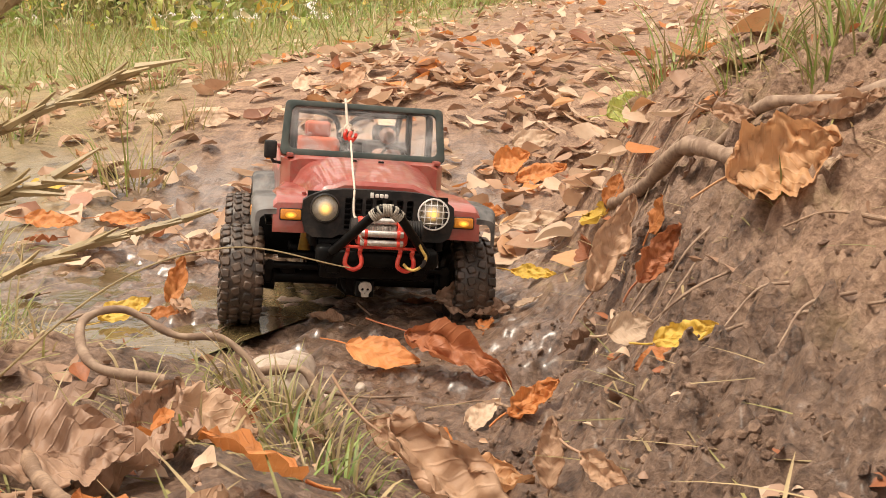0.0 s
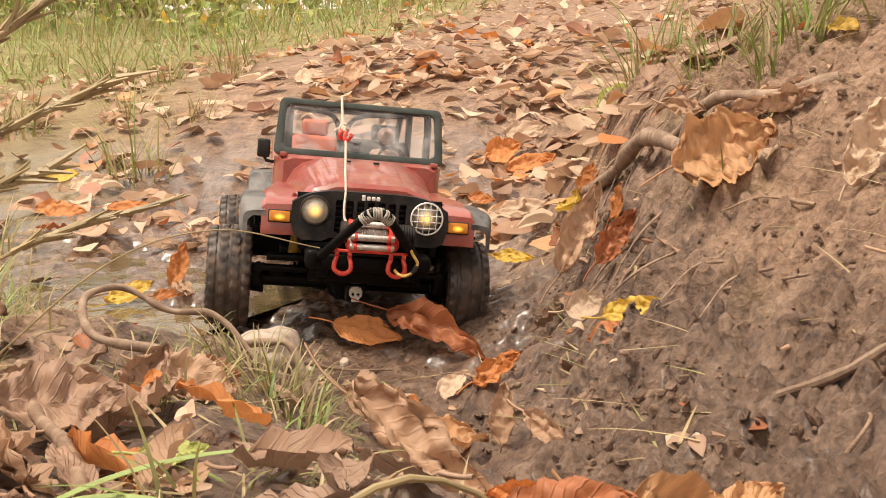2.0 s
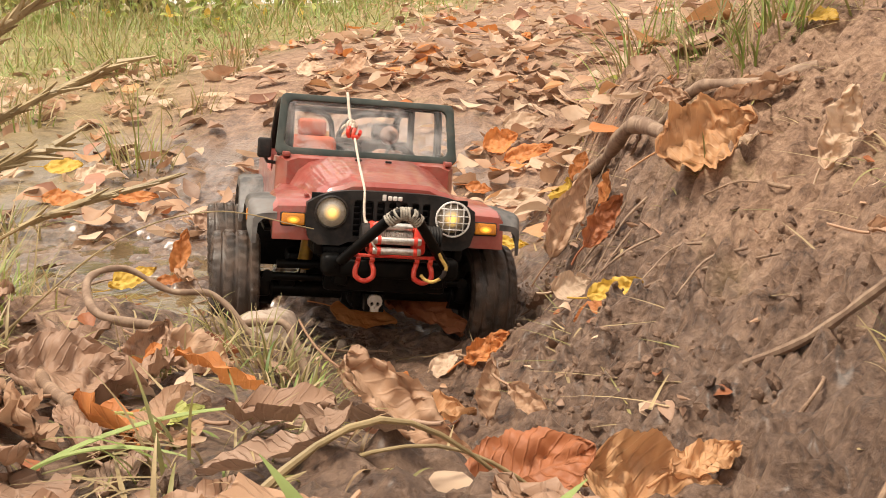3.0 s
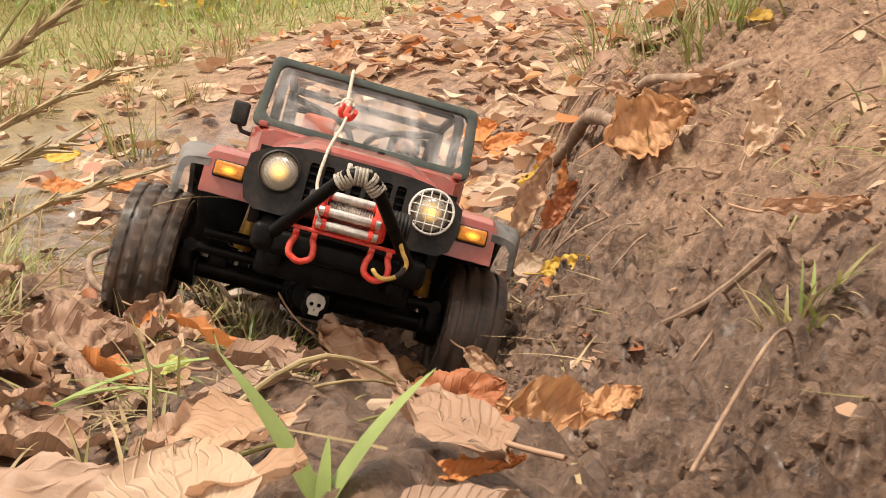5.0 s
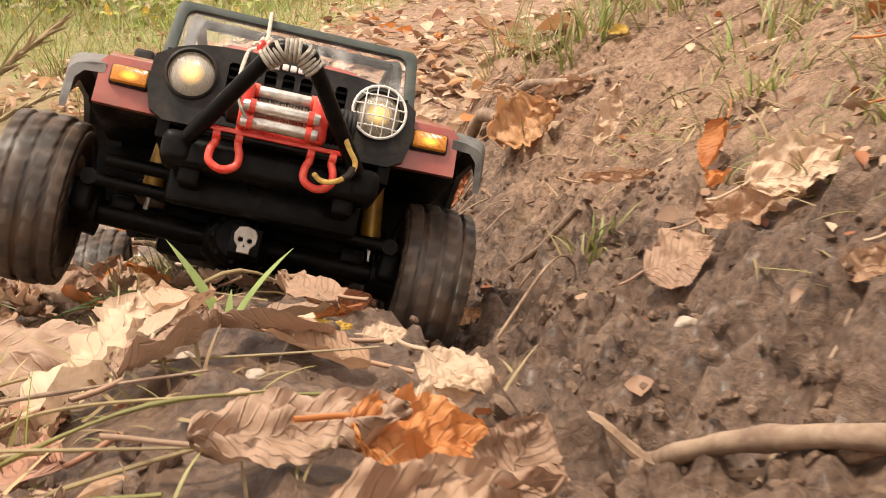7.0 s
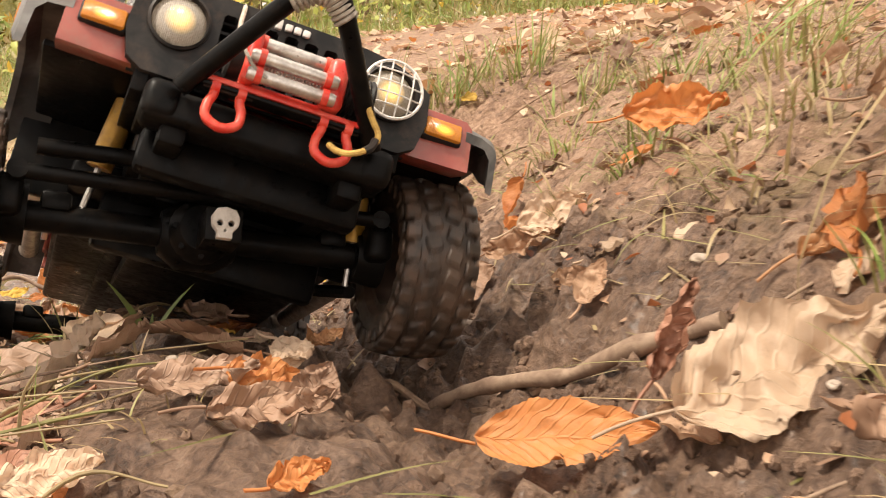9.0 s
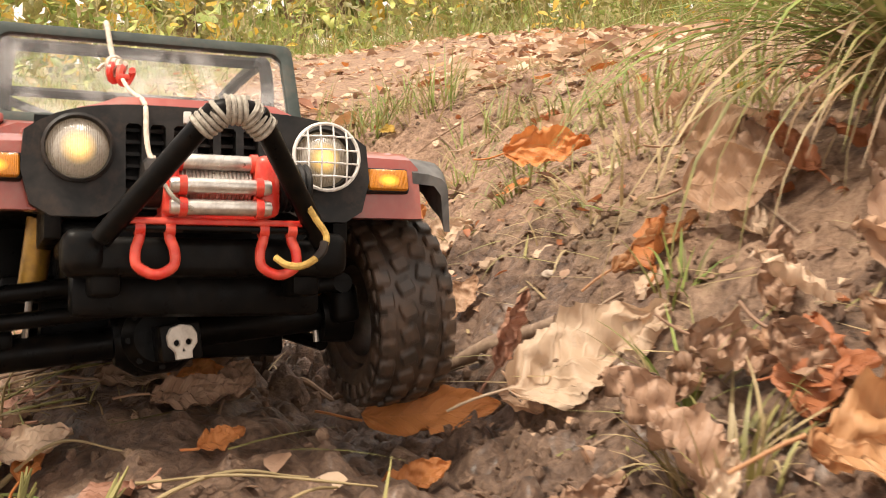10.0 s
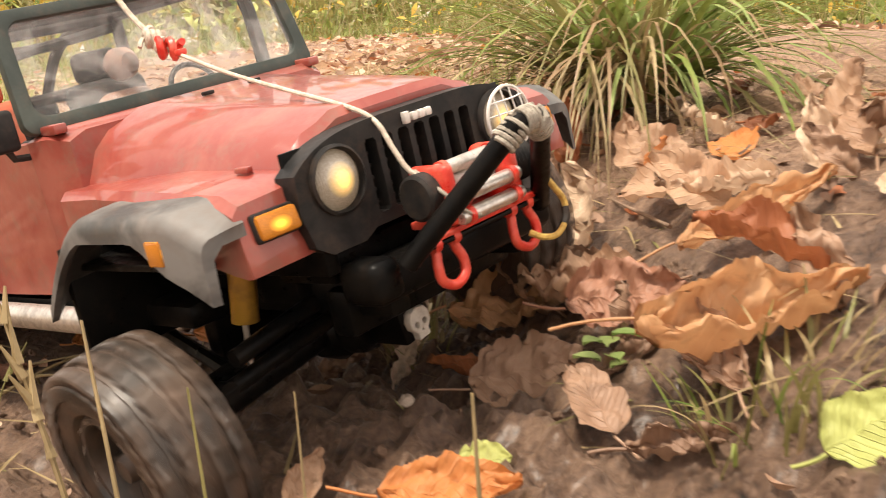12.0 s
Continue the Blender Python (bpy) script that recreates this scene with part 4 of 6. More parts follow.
def leaf_mesh(name, L, W, curl, bend, crumple, mat, seed, nu=16, nv=10, stem=0.35):
    """A veined leaf of length L and width W, rolled across by curl and bent along by bend, in radians."""
    me = bpy.data.meshes.new(name)
    rnd = random.Random(seed)
    o = Vector((rnd.random() * 50, rnd.random() * 50, 0))
    verts, uvs, faces = [], [], []
    curl, bend = curl or 1e-3, bend or 1e-3
    droop = rnd.uniform(-0.5, 0.5)
    for i in range(nu + 1):
        u = i / nu
        h = 0.5 * W * max(0.0, math.sin(math.pi * u ** 0.78)) ** 0.75 + 0.0004
        h *= 1 + 0.015 * math.sin(u * 43 + seed) + 0.14 * noise.noise(o + Vector((u * 5, 0, 1)))
        for j in range(nv + 1):
            v = -1 + 2 * j / nv
            edge = 1 + (0.018 * (1 if i % 2 else -1) if abs(v) == 1 else 0)
            tear = noise.noise(o * 3 + Vector((u * 7, 4.0 + v, 2)))
            if abs(v) > 0.7 and tear > 0.3:
                edge -= (tear - 0.3) * 0.9
            r = h * edge
            cc = curl * (0.7 + 0.5 * u * droop + 0.3)
            y = math.sin(cc * v) / cc * r
            z = (1 - math.cos(cc * v)) / cc * r
            a = bend * (u - 0.5)
            x = math.sin(a) / bend * L - math.sin(a) * z
            z = z * math.cos(a) + (1 - math.cos(a)) / bend * L
            p = Vector((u * 6, v * 2.2, 0)) + o
            z += crumple * L * (noise.noise(p) * 0.10 + noise.noise(p * 2.7) * 0.045) + 0.004 * L * crumple * abs(v) * math.sin(u * 29 + seed)
            z += (0.004 if L < 0.06 else 0.0022) * L * min(1.2, crumple) * math.sin(2 * math.pi * (u - 0.28 * abs(v)) / 0.085) * min(1.0, 3 * abs(v))
            y += crumple * L * 0.05 * noise.noise(p * 1.3 + Vector((9, 9, 0)))
            verts.append((x, y, z))
            uvs.append((0.5 + 0.5 * v, u))
    k = nv + 1
    for i in range(nu):
        for j in range(nv):
            faces.append((i * k + j, (i + 1) * k + j, (i + 1) * k + j + 1, i * k + j + 1))
    if stem:
        b = Vector(verts[nv // 2])
        n0 = len(verts)
        for i in range(5):
            f = i / 4
            c = b + Vector((-stem * L * f, 0.05 * L * math.sin(f * 2 + seed), 0.04 * L * f * f))
            for s in range(4):
                g = math.pi / 2 * s
                verts.append((c.x, c.y + 0.0007 * math.cos(g), c.z + 0.0007 * math.sin(g)))
                uvs.append((0.5, 0.0))
        for i in range(4):
            for s in range(4):
                faces.append((n0 + 4 * i + s, n0 + 4 * i + (s + 1) % 4, n0 + 4 * i + 4 + (s + 1) % 4, n0 + 4 * i + 4 + s))
    me.from_pydata(verts, [], faces)
    layer = me.uv_layers.new(name="UVMap")
    for lp in me.loops:
        layer.data[lp.index].uv = uvs[lp.vertex_index]
    for p in me.polygons:
        p.use_smooth = True
    me.materials.append(mat)
    return me


LOOKS = {"fawn_leaf": "broad dull pinkish-tan fallen leaf, dry and whole", "apricot_leaf": "curled light-orange fallen leaf with torn edges", "umber_leaf": "damp red-brown fallen leaf with deep veins", "tan_leaf": "dry tan fallen leaf with curled edges", "orange_leaf": "bright orange fallen leaf on wet mud", "russet_leaf": "dark russet fallen leaf curling at its edges",
         "brown_leaf": "withered grey-brown fallen leaf caked with mud", "pale_leaf": "pale papery fallen leaf, dry and crumpled", "yellow_leaf": "yellow fallen leaf with brown spots", "lime_leaf": "yellow-green fallen leaf, still soft"}
leaf_count = 0


def leaf_at(x, y, yaw, L, ratio, mat, tilt=0.0, roll=0.0, curl=0.6, bend=0.4, crumple=1.0, up=0.003):
    """One fallen leaf on the ground; tilt raises its tip, roll turns it on its midrib."""
    global leaf_count
    leaf_count += 1
    big = L > 0.05
    ob = new("leaf", leaf_mesh("leaf", L, L * ratio, curl, bend, crumple, mat, leaf_count, 34 if big else 16, 14 if big else 8))
    low = 0.5 * L * abs(math.sin(radians(tilt))) * 0.85 + 0.25 * L * ratio * abs(math.sin(radians(roll)))
    ob.matrix_world = ground_frame(x, y) @ pose(0, 0, up + low, 0, 0, yaw) @ pose(0, 0, 0, roll, -tilt, 0)
    return tagged(ob, LOOKS[mat.name], "leaf", "fallen leaves")


def leaf_turned(x, y, z, rx, ry, rz, L, ratio, mat, curl=0.6, bend=0.4, crumple=1.0):
    """One leaf that leans on the ground or on other leaves, by its middle and its turn."""
    global leaf_count
    leaf_count += 1
    ob = new("leaf", leaf_mesh("leaf", L, L * ratio, curl, bend, crumple, mat, leaf_count, 44, 16))
    ob.matrix_world = pose(x, y, z, rx, ry, rz)
    return tagged(ob, LOOKS[mat.name], "leaf", "fallen leaves")


def blade_strip(verts, faces, base, yaw, height, lean, width, droop, segs=6, fold=0.3):
    """One grass blade that rises and bends over."""
    d = Vector((math.cos(yaw), math.sin(yaw), 0))
    side = Vector((-d.y, d.x, 0))
    n0, a, p = len(verts), lean, Vector(base)
    for i in range(segs + 1):
        f = i / segs
        w = 0.5 * width * (1 - f ** 2.2) + 0.0001
        verts.append(p - side * w)
        verts.append(p + Vector((0, 0, -fold * w)))
        verts.append(p + side * w)
        a += droop / segs
        p = p + (d * math.sin(a) + Vector((0, 0, math.cos(a)))) * height / segs
    for i in range(segs):
        for s in (0, 1):
            q = n0 + 3 * i + s
            faces.append((q, q + 1, q + 4, q + 3))


def strips_mesh(name, verts, faces, mats, pick=None):
    me = bpy.data.meshes.new(name)
    me.from_pydata([tuple(v) for v in verts], [], faces)
    for m in mats:
        me.materials.append(m)
    me.polygons.foreach_set("use_smooth", np.ones(len(faces), bool))
    if pick is not None:
        me.polygons.foreach_set("material_index", np.array(pick, np.int32))
    return me


def tuft(x, y, seed, n=40, height=0.06, spread=0.018, mats=None, width=0.0022, droop=(0.2, 1.6), lean=0.5, label="", name="grass_tuft", up=0.0, aim=None, apart=False):
    """A tuft of grass that grows from one place."""
    rnd = random.Random(seed)
    verts, faces, pick = [], [], []
    mats = mats or [OLIVE, STRAW]
    x0, y0 = x, y
    for k in range(n):
        a = rnd.uniform(0, 2 * math.pi)
        r = spread * math.sqrt(rnd.random())
        bx, by = r * math.cos(a), r * math.sin(a)
        bz = ground_at(x0 + bx, y0 + by) - ground_at(x0, y0) - 0.002
        before = len(faces)
        go = a + rnd.gauss(0, 0.7) if aim is None else radians(aim) + rnd.gauss(0, 0.9)
        blade_strip(verts, faces, (bx, by, bz), go, height * rnd.uniform(0.45, 1.1), rnd.uniform(0, lean), width * rnd.uniform(0.6, 1.3), rnd.uniform(*droop), 7)
        m = rnd.choices(range(len(mats)), weights=[1.0 / (1 + 0.5 * i) for i in range(len(mats))])[0]
        pick += [m] * (len(faces) - before)
    if apart:
        ob = new(name)
        vs, fs = len(verts) // n, len(faces) // n
        for k in range(n):
            blade = new("blade", strips_mesh("blade", verts[k * vs:(k + 1) * vs], [tuple(i - k * vs for i in f) for f in faces[k * fs:(k + 1) * fs]], [mats[pick[k * fs]]]))
            blade.parent = ob
    else:
        ob = new(name, strips_mesh(name, verts, faces, mats, pick))
    ob.location = (x0, y0, ground_at(x0, y0) + up)
    return tagged(ob, label or "low tuft of dry and green grass", "grass", "grass tufts")


def stick(name, pts, r0, r1, mat, label, category="stick", knots=0):
    """A crooked stick or root along ground points (x, y, height over the ground)."""
    P = [Vector((x, y, ground_at(x, y) + h)) for x, y, h in pts]
    bm = tube([tuple(p) for p in P], r0, 16 if r0 > 0.002 else 8, 14 if r0 > 0.002 else 7, r1, 0.45)
    c = P[len(P) // 2]
    bmesh.ops.translate(bm, vec=-c, verts=bm.verts)
    ob = part(name, bm, mat)
    ob.location = c
    return tagged(ob, label, category, category + "s")


def stone(x, y, size, seed, label, sink=0.3):
    bm = bmesh.new()
    bmesh.ops.create_icosphere(bm, subdivisions=4, radius=0.5)
    o = Vector((seed * 3.1, seed * 1.7, 0))
    for v in bm.verts:
        d = 1 + 0.28 * noise.noise(v.co * 2.3 + o) + 0.10 * noise.noise(v.co * 6 + o) + 0.03 * noise.noise(v.co * 17 + o)
        v.co = Vector((v.co.x * size[0], v.co.y * size[1], v.co.z * size[2])) * d
    ob = part("stone", bm, STONE)
    ob.location = (x, y, ground_at(x, y) + size[2] * (0.5 - sink))
    ob.rotation_euler = (0, 0, seed)
    return tagged(ob, label, "stone", "stones")


def flock(name, rows, mats, label, category, weights):
    """Many small things as one: rows of verts and faces with a material each."""
    verts, faces, pick = [], [], []
    for vs, fs, m in rows:
        n0 = len(verts)
        verts += vs
        faces += [tuple(n0 + i for i in f) for f in fs]
        pick += [m] * len(fs)
    ob = new(name, strips_mesh(name, verts, faces, mats, pick))
    return tagged(ob, label, category, kind="stuff")


def chip(rnd, x, y, z, L, W, tilt, fine=False):
    """A small curled leaf, of eight faces or of twenty-four."""
    rows, cols = (7, (-1, -0.5, 0, 0.5, 1)) if fine else (5, (-1, 0, 1))
    m = Matrix.Translation((x, y, z)) @ pose(0, 0, 0, rnd.gauss(0, tilt), rnd.gauss(0, tilt), rnd.uniform(0, 360))
    cup, arch, twist, vs = rnd.uniform(-0.3, 0.9), rnd.uniform(-0.5, 0.6), rnd.uniform(-0.5, 0.5), []
    for i in range(rows):
        u = i / (rows - 1)
        h = W * 0.5 * (0.05 + 0.95 * math.sin(math.pi * u ** 0.85)) * rnd.uniform(0.86, 1.14)
        for v in cols:
            vs.append(m @ Vector((L * (u - 0.5), v * h, cup * h * v * v - arch * L * (u - 0.5) ** 2 * 2 + twist * h * v * (u - 0.5) + rnd.uniform(-0.012, 0.012) * L)))
    fs = []
    n = len(cols)
    for i in range(rows - 1):
        for j in range(n - 1):
            q = n * i + j
            fs.append((q, q + n, q + n + 1, q + 1))
    return vs, fs


# ---- the leaves one can tell apart ----
leaf_turned(-0.043, 0.747, 0.024, 31, 9, -12, 0.056, 0.5, ORANGE, 0.3, 0.2, 0.5)
leaf_turned(0.010, 0.726, 0.030, 30, 17, -26, 0.087, 0.42, RUSSET, 1.6, -0.5, 1)
leaf_turned(0.025, 0.875, 0.026, 37, 6, -14, 0.064, 0.55, BROWN, 0.9, 0.5, 1.3)
leaf_turned(0.105, 0.582, 0.091, 62, -15, -17, 0.028, 0.75, PALE, 0.9, 0.5, 0.8)
leaf_turned(0.125, 0.536, 0.101, 46, -21, -26, 0.036, 0.45, YELLOW, 0.8, 0.5, 1)
leaf_turned(0.118, 0.738, 0.107, 49, -65, 20, 0.074, 0.42, TAN, 1.4, 0.4, 1)
leaf_turned(0.132, 0.646, 0.120, 60, -56, 6, 0.044, 0.5, RUSSET, 1.2, 0.5, 1.2)
leaf_turned(0.189, 0.597, 0.183, 63, -26, -18, 0.065, 0.85, APRICOT, 1.1, 0.9, 2)
leaf_turned(0.223, 0.627, 0.207, 60, -21, -22, 0.061, 0.35, TAN, 1.8, 0.5, 1.4)
leaf_turned(0.169, 1.248, 0.074, 22, -72, 55, 0.028, 0.6, ORANGE, 0.4, 0.2, 0.5)
leaf_turned(0.141, 0.888, 0.121, 50, -69, 21, 0.029, 0.6, ORANGE, 0.4, 0.2, 0.5)
leaf_turned(0.273, 1.572, 0.133, 59, -20, -1, 0.080, 0.7, LIME, 0.8, 0.6, 1.2)
leaf_turned(0.311, 1.433, 0.166, 58, 20, -42, 0.090, 0.6, RUSSET, 0.9, 0.5, 1.2)
leaf_turned(0.409, 1.608, 0.207, 65, -11, -25, 0.081, 0.55, ORANGE, 0.9, 0.5, 1)
leaf_turned(0.104, 1.156, 0.045, 37, -10, -7, 0.070, 0.4, PALE, 0.5, 0.3, 0.6)
leaf_turned(0.125, 1.374, 0.066, 43, -14, 8, 0.069, 0.45, ORANGE, 0.6, 0.3, 0.8)
leaf_turned(0.089, 1.409, 0.078, 57, -19, 8, 0.052, 0.8, ORANGE, 0.7, 0.5, 0.9)
leaf_turned(0.126, 1.504, 0.093, 47, -11, 5, 0.063, 0.6, PALE, 0.6, 0.4, 0.8)
leaf_turned(0.050, 0.473, 0.063, -4, -60, 82, 0.034, 0.65, TAN, 1.7, 0.3, 1)
leaf_turned(0.051, 0.576, 0.052, 41, -32, 13, 0.035, 0.55, ORANGE, 1.1, 0.6, 1.3)
leaf_turned(0.024, 0.610, 0.030, 24, -30, 30, 0.029, 0.55, PALE, 0.7, 0.4, 0.8)
leaf_turned(0.068, 0.422, 0.074, 43, 18, -51, 0.031, 0.5, TAN, 1.5, 0.6, 1.3)
leaf_turned(0.019, 0.505, 0.037, 30, 0, -11, 0.042, 0.45, ORANGE, 0.9, 0.5, 1)
leaf_turned(0.000, 0.532, 0.039, 8, -56, 81, 0.026, 0.5, ORANGE, 0.7, 0.4, 0.7)
leaf_turned(-0.021, 0.525, 0.044, 23, 22, -31, 0.046, 0.5, TAN, 0.9, 0.5, 1.2)
leaf_turned(-0.122, 0.324, 0.126, 33, 7, 33, 0.047, 0.75, BROWN, 0.5, 0.6, 1.2)
leaf_turned(-0.112, 0.402, 0.106, 32, -40, 63, 0.038, 0.7, BROWN, 1.2, 0.6, 1.3)
leaf_turned(-0.093, 0.409, 0.103, 25, 16, -11, 0.042, 0.65, TAN, 0.6, 0.5, 1.2)
leaf_turned(-0.238, 0.946, 0.030, 36, -62, 65, 0.048, 0.4, ORANGE, 0.8, 0.3, 0.7)
leaf_turned(-0.265, 0.876, 0.022, 33, -13, 36, 0.047, 0.45, YELLOW, 0.6, 0.4, 0.8)
leaf_turned(-0.231, 0.881, 0.017, 38, -1, 16, 0.028, 0.55, ORANGE, 0.7, 0.4, 0.8)
leaf_turned(-0.511, 1.394, 0.048, 40, -3, 18, 0.052, 0.55, YELLOW, 0.4, 0.3, 0.6)
leaf_turned(-0.451, 1.343, 0.046, 38, -11, 29, 0.058, 0.5, PALE, 0.4, 0.3, 0.6)
leaf_turned(-0.363, 1.222, 0.035, 37, 2, 11, 0.056, 0.4, ORANGE, 0.5, 0.3, 0.6)
leaf_turned(-0.442, 1.207, 0.035, 36, 7, 8, 0.058, 0.5, ORANGE, 0.6, 0.3, 0.7)
leaf_turned(-0.235, 1.068, 0.031, 36, 25, -19, 0.048, 0.6, BROWN, 0.8, 0.4, 1)
leaf_turned(-0.352, 1.683, 0.106, 44, -9, 15, 0.047, 0.7, PALE, 0.5, 0.3, 0.6)
leaf_turned(0.079, 0.918, 0.043, 41, -3, -32, 0.044, 0.35, YELLOW, 0.6, 0.3, 0.7)
leaf_turned(0.056, 1.234, 0.042, 40, 6, -11, 0.033, 0.6, ORANGE, 0.8, 0.4, 0.8)
leaf_turned(-0.228, 1.857, 0.151, 47, -5, 6, 0.057, 0.6, PALE, 0.5, 0.3, 0.7)
leaf_turned(-0.148, 1.816, 0.161, 43, -35, 32, 0.060, 0.6, TAN, 0.6, 0.4, 0.8)
leaf_turned(0.180, 0.676, 0.202, 62, 6, -39, 0.030, 0.5, TAN, 0.9, 0.5, 1.2)
leaf_turned(0.162, 0.910, 0.147, 59, -61, 5, 0.023, 0.5, TAN, 0.9, 0.4, 1)
leaf_turned(-0.063, 0.262, 0.132, 32, -2, 10, 0.022, 0.45, LIME, 0.5, 0.4, 0.7)
leaf_turned(0.243, 0.518, 0.197, 43, -70, 20, 0.051, 0.5, PALE, 1.3, 1, 1.3)
leaf_turned(0.053, 0.370, 0.066, 33, -15, -11, 0.035, 0.4, ORANGE, 1.4, 0.5, 1.2)
leaf_turned(0.057, 0.058, 0.181, 25, 1, 24, 0.024, 0.25, ORANGE, 1.2, 0.5, 0.8)
leaf_turned(0.010, 0.404, 0.071, 23, 29, -35, 0.094, 0.42, TAN, 1.7, 0.4, 1.2)
leaf_turned(0.211, 0.318, 0.183, 47, -10, -40, 0.048, 0.3, TAN, 2.2, 0.3, 1)
leaf_turned(0.063, 0.009, 0.191, 24, 2, 14, 0.015, 0.5, YELLOW, 0.6, 0.4, 0.9)
leaf_turned(0.080, 0.015, 0.187, 25, 3, 22, 0.015, 0.6, PALE, 0.5, 0.4, 0.9)
leaf_turned(0.000, 0.112, 0.166, 38, -18, 23, 0.024, 0.5, BROWN, 1.1, 0.6, 1.3)
leaf_turned(0.193, 0.104, 0.188, 40, -29, -14, 0.030, 0.95, BROWN, 0.3, 0.3, 0.8)
leaf_turned(0.241, 0.113, 0.222, 57, -26, -21, 0.044, 0.6, PALE, 0.9, 0.6, 1)
leaf_turned(-0.032, 0.070, 0.161, 30, 7, -8, 0.097, 0.38, FAWN, 0.4, 0.25, 0.7)
leaf_turned(0.067, -0.113, 0.210, 31, 0, 18, 0.042, 0.4, FAWN, 0.4, 0.4, 1)
leaf_turned(0.089, -0.103, 0.202, 44, 11, -2, 0.021, 0.6, ORANGE, 0.9, 0.6, 1)
leaf_turned(0.095, -0.074, 0.201, 36, -7, 29, 0.018, 0.55, PALE, 0.6, 0.5, 0.7)
leaf_turned(-0.140, 0.347, 0.119, 36, 3, 28, 0.059, 0.5, BROWN, 0.8, 0.5, 1.3)
leaf_turned(0.221, 0.107, 0.206, 47, -20, -28, 0.043, 0.4, TAN, 1, 0.6, 1.4)
leaf_turned(0.224, 0.005, 0.209, 55, -26, -21, 0.021, 0.6, TAN, 1, 0.6, 1.4)
leaf_turned(0.187, -0.144, 0.191, 42, -8, -25, 0.062, 0.42, ORANGE, 0.5, 0.35, 0.35)
leaf_turned(0.249, -0.172, 0.219, 37, -26, -5, 0.074, 0.62, PALE, 0.6, 0.5, 1.1)
leaf_turned(0.296, -0.121, 0.252, 39, -31, -4, 0.047, 0.38, APRICOT, 1.7, 0.5, 1)
leaf_turned(0.239, 0.105, 0.221, 53, -21, -19, 0.041, 0.5, PALE, 0.7, 0.5, 0.9)
leaf_turned(0.312, 0.113, 0.276, 60, -8, -29, 0.060, 0.55, ORANGE, 1.1, 0.9, 1.3)
leaf_turned(0.227, -0.025, 0.214, 26, -51, 25, 0.023, 0.6, TAN, 0.6, 0.4, 0.9)
leaf_turned(0.101, -0.196, 0.206, 34, -6, 25, 0.019, 0.55, ORANGE, 0.9, 0.5, 1.3)
leaf_turned(0.032, -0.177, 0.204, 40, -9, 9, 0.030, 0.5, PALE, 0.6, 0.5, 1)
leaf_turned(0.092, -0.138, 0.206, 36, 2, 19, 0.043, 0.4, BROWN, 0.7, 0.5, 1.3)
leaf_turned(0.106, -0.120, 0.205, 38, -38, 50, 0.022, 0.8, BROWN, 0.8, 0.6, 1)
leaf_turned(0.327, -0.134, 0.282, 65, -11, -29, 0.046, 0.75, TAN, 0.7, 0.5, 0.9)
leaf_turned(0.287, -0.277, 0.243, 54, 30, -59, 0.035, 0.6, BROWN, 1.4, 0.8, 2)
leaf_turned(0.270, -0.234, 0.232, 42, -46, 3, 0.038, 0.6, BROWN, 1.5, 0.8, 2)
leaf_turned(0.305, -0.219, 0.259, 6, -71, 52, 0.035, 0.5, BROWN, 1.3, 0.5, 1.5)
leaf_turned(0.173, -0.184, 0.178, 30, -17, 7, 0.031, 0.5, ORANGE, 0.9, 0.5, 0.9)
leaf_turned(0.287, -0.336, 0.242, 39, -19, -13, 0.064, 0.5, APRICOT, 1.0, 0.8, 1.6)
leaf_turned(0.244, -0.305, 0.214, 15, -53, 39, 0.034, 0.35, PALE, 1.3, 0.7, 1.2)
leaf_turned(0.214, -0.258, 0.193, 33, -23, -7, 0.042, 0.4, BROWN, 1.2, 0.6, 1.5)
leaf_turned(0.304, -0.408, 0.257, 51, -10, -41, 0.049, 0.7, UMBER, 0.8, 0.6, 1.3)
leaf_turned(0.267, -0.396, 0.229, 41, -19, -29, 0.047, 0.7, BROWN, 0.4, 0.4, 1)
leaf_turned(0.318, -0.468, 0.262, 40, -13, -14, 0.080, 0.5, APRICOT, 1.8, 0.9, 1.4)
leaf_turned(0.360, -0.407, 0.286, 37, -24, -12, 0.070, 0.32, APRICOT, 1.8, 0.5, 0.9)
leaf_turned(0.301, -0.429, 0.246, 40, -39, -9, 0.047, 0.3, BROWN, 2, 0.4, 1.2)
leaf_turned(0.228, -0.458, 0.220, 36, -6, -21, 0.018, 0.8, LIME, 0.5, 0.4, 0.6)
leaf_turned(0.308, -0.543, 0.251, 47, -34, -23, 0.028, 0.8, LIME, 0.4, 0.4, 0.5)
leaf_turned(0.211, -0.475, 0.219, 34, -6, -22, 0.045, 0.5, ORANGE, 0.6, 0.4, 0.8)
leaf_turned(0.173, -0.433, 0.211, 37, -46, 31, 0.024, 0.5, TAN, 0.8, 0.5, 1)
leaf_turned(0.095, 0.244, 0.112, 42, 13, -2, 0.049, 0.75, APRICOT, 1.0, 0.7, 1.4)
leaf_turned(0.114, 0.252, 0.119, 28, -10, 25, 0.028, 0.5, APRICOT, 0.7, 0.5, 1.2)
leaf_turned(0.050, 0.243, 0.114, 26, -4, 2, 0.042, 0.3, APRICOT, 1.9, 0.4, 1.3)
leaf_turned(0.053, 0.281, 0.104, 27, -13, 4, 0.030, 0.4, TAN, 1.8, 0.4, 1.2)
leaf_turned(0.075, 0.283, 0.101, 38, 33, -8, 0.027, 0.5, APRICOT, 1.2, 0.6, 1.4)
leaf_turned(0.052, 0.190, 0.142, 40, -20, 8, 0.04, 0.7, RUSSET, 0.5, 0.4, 0.9)
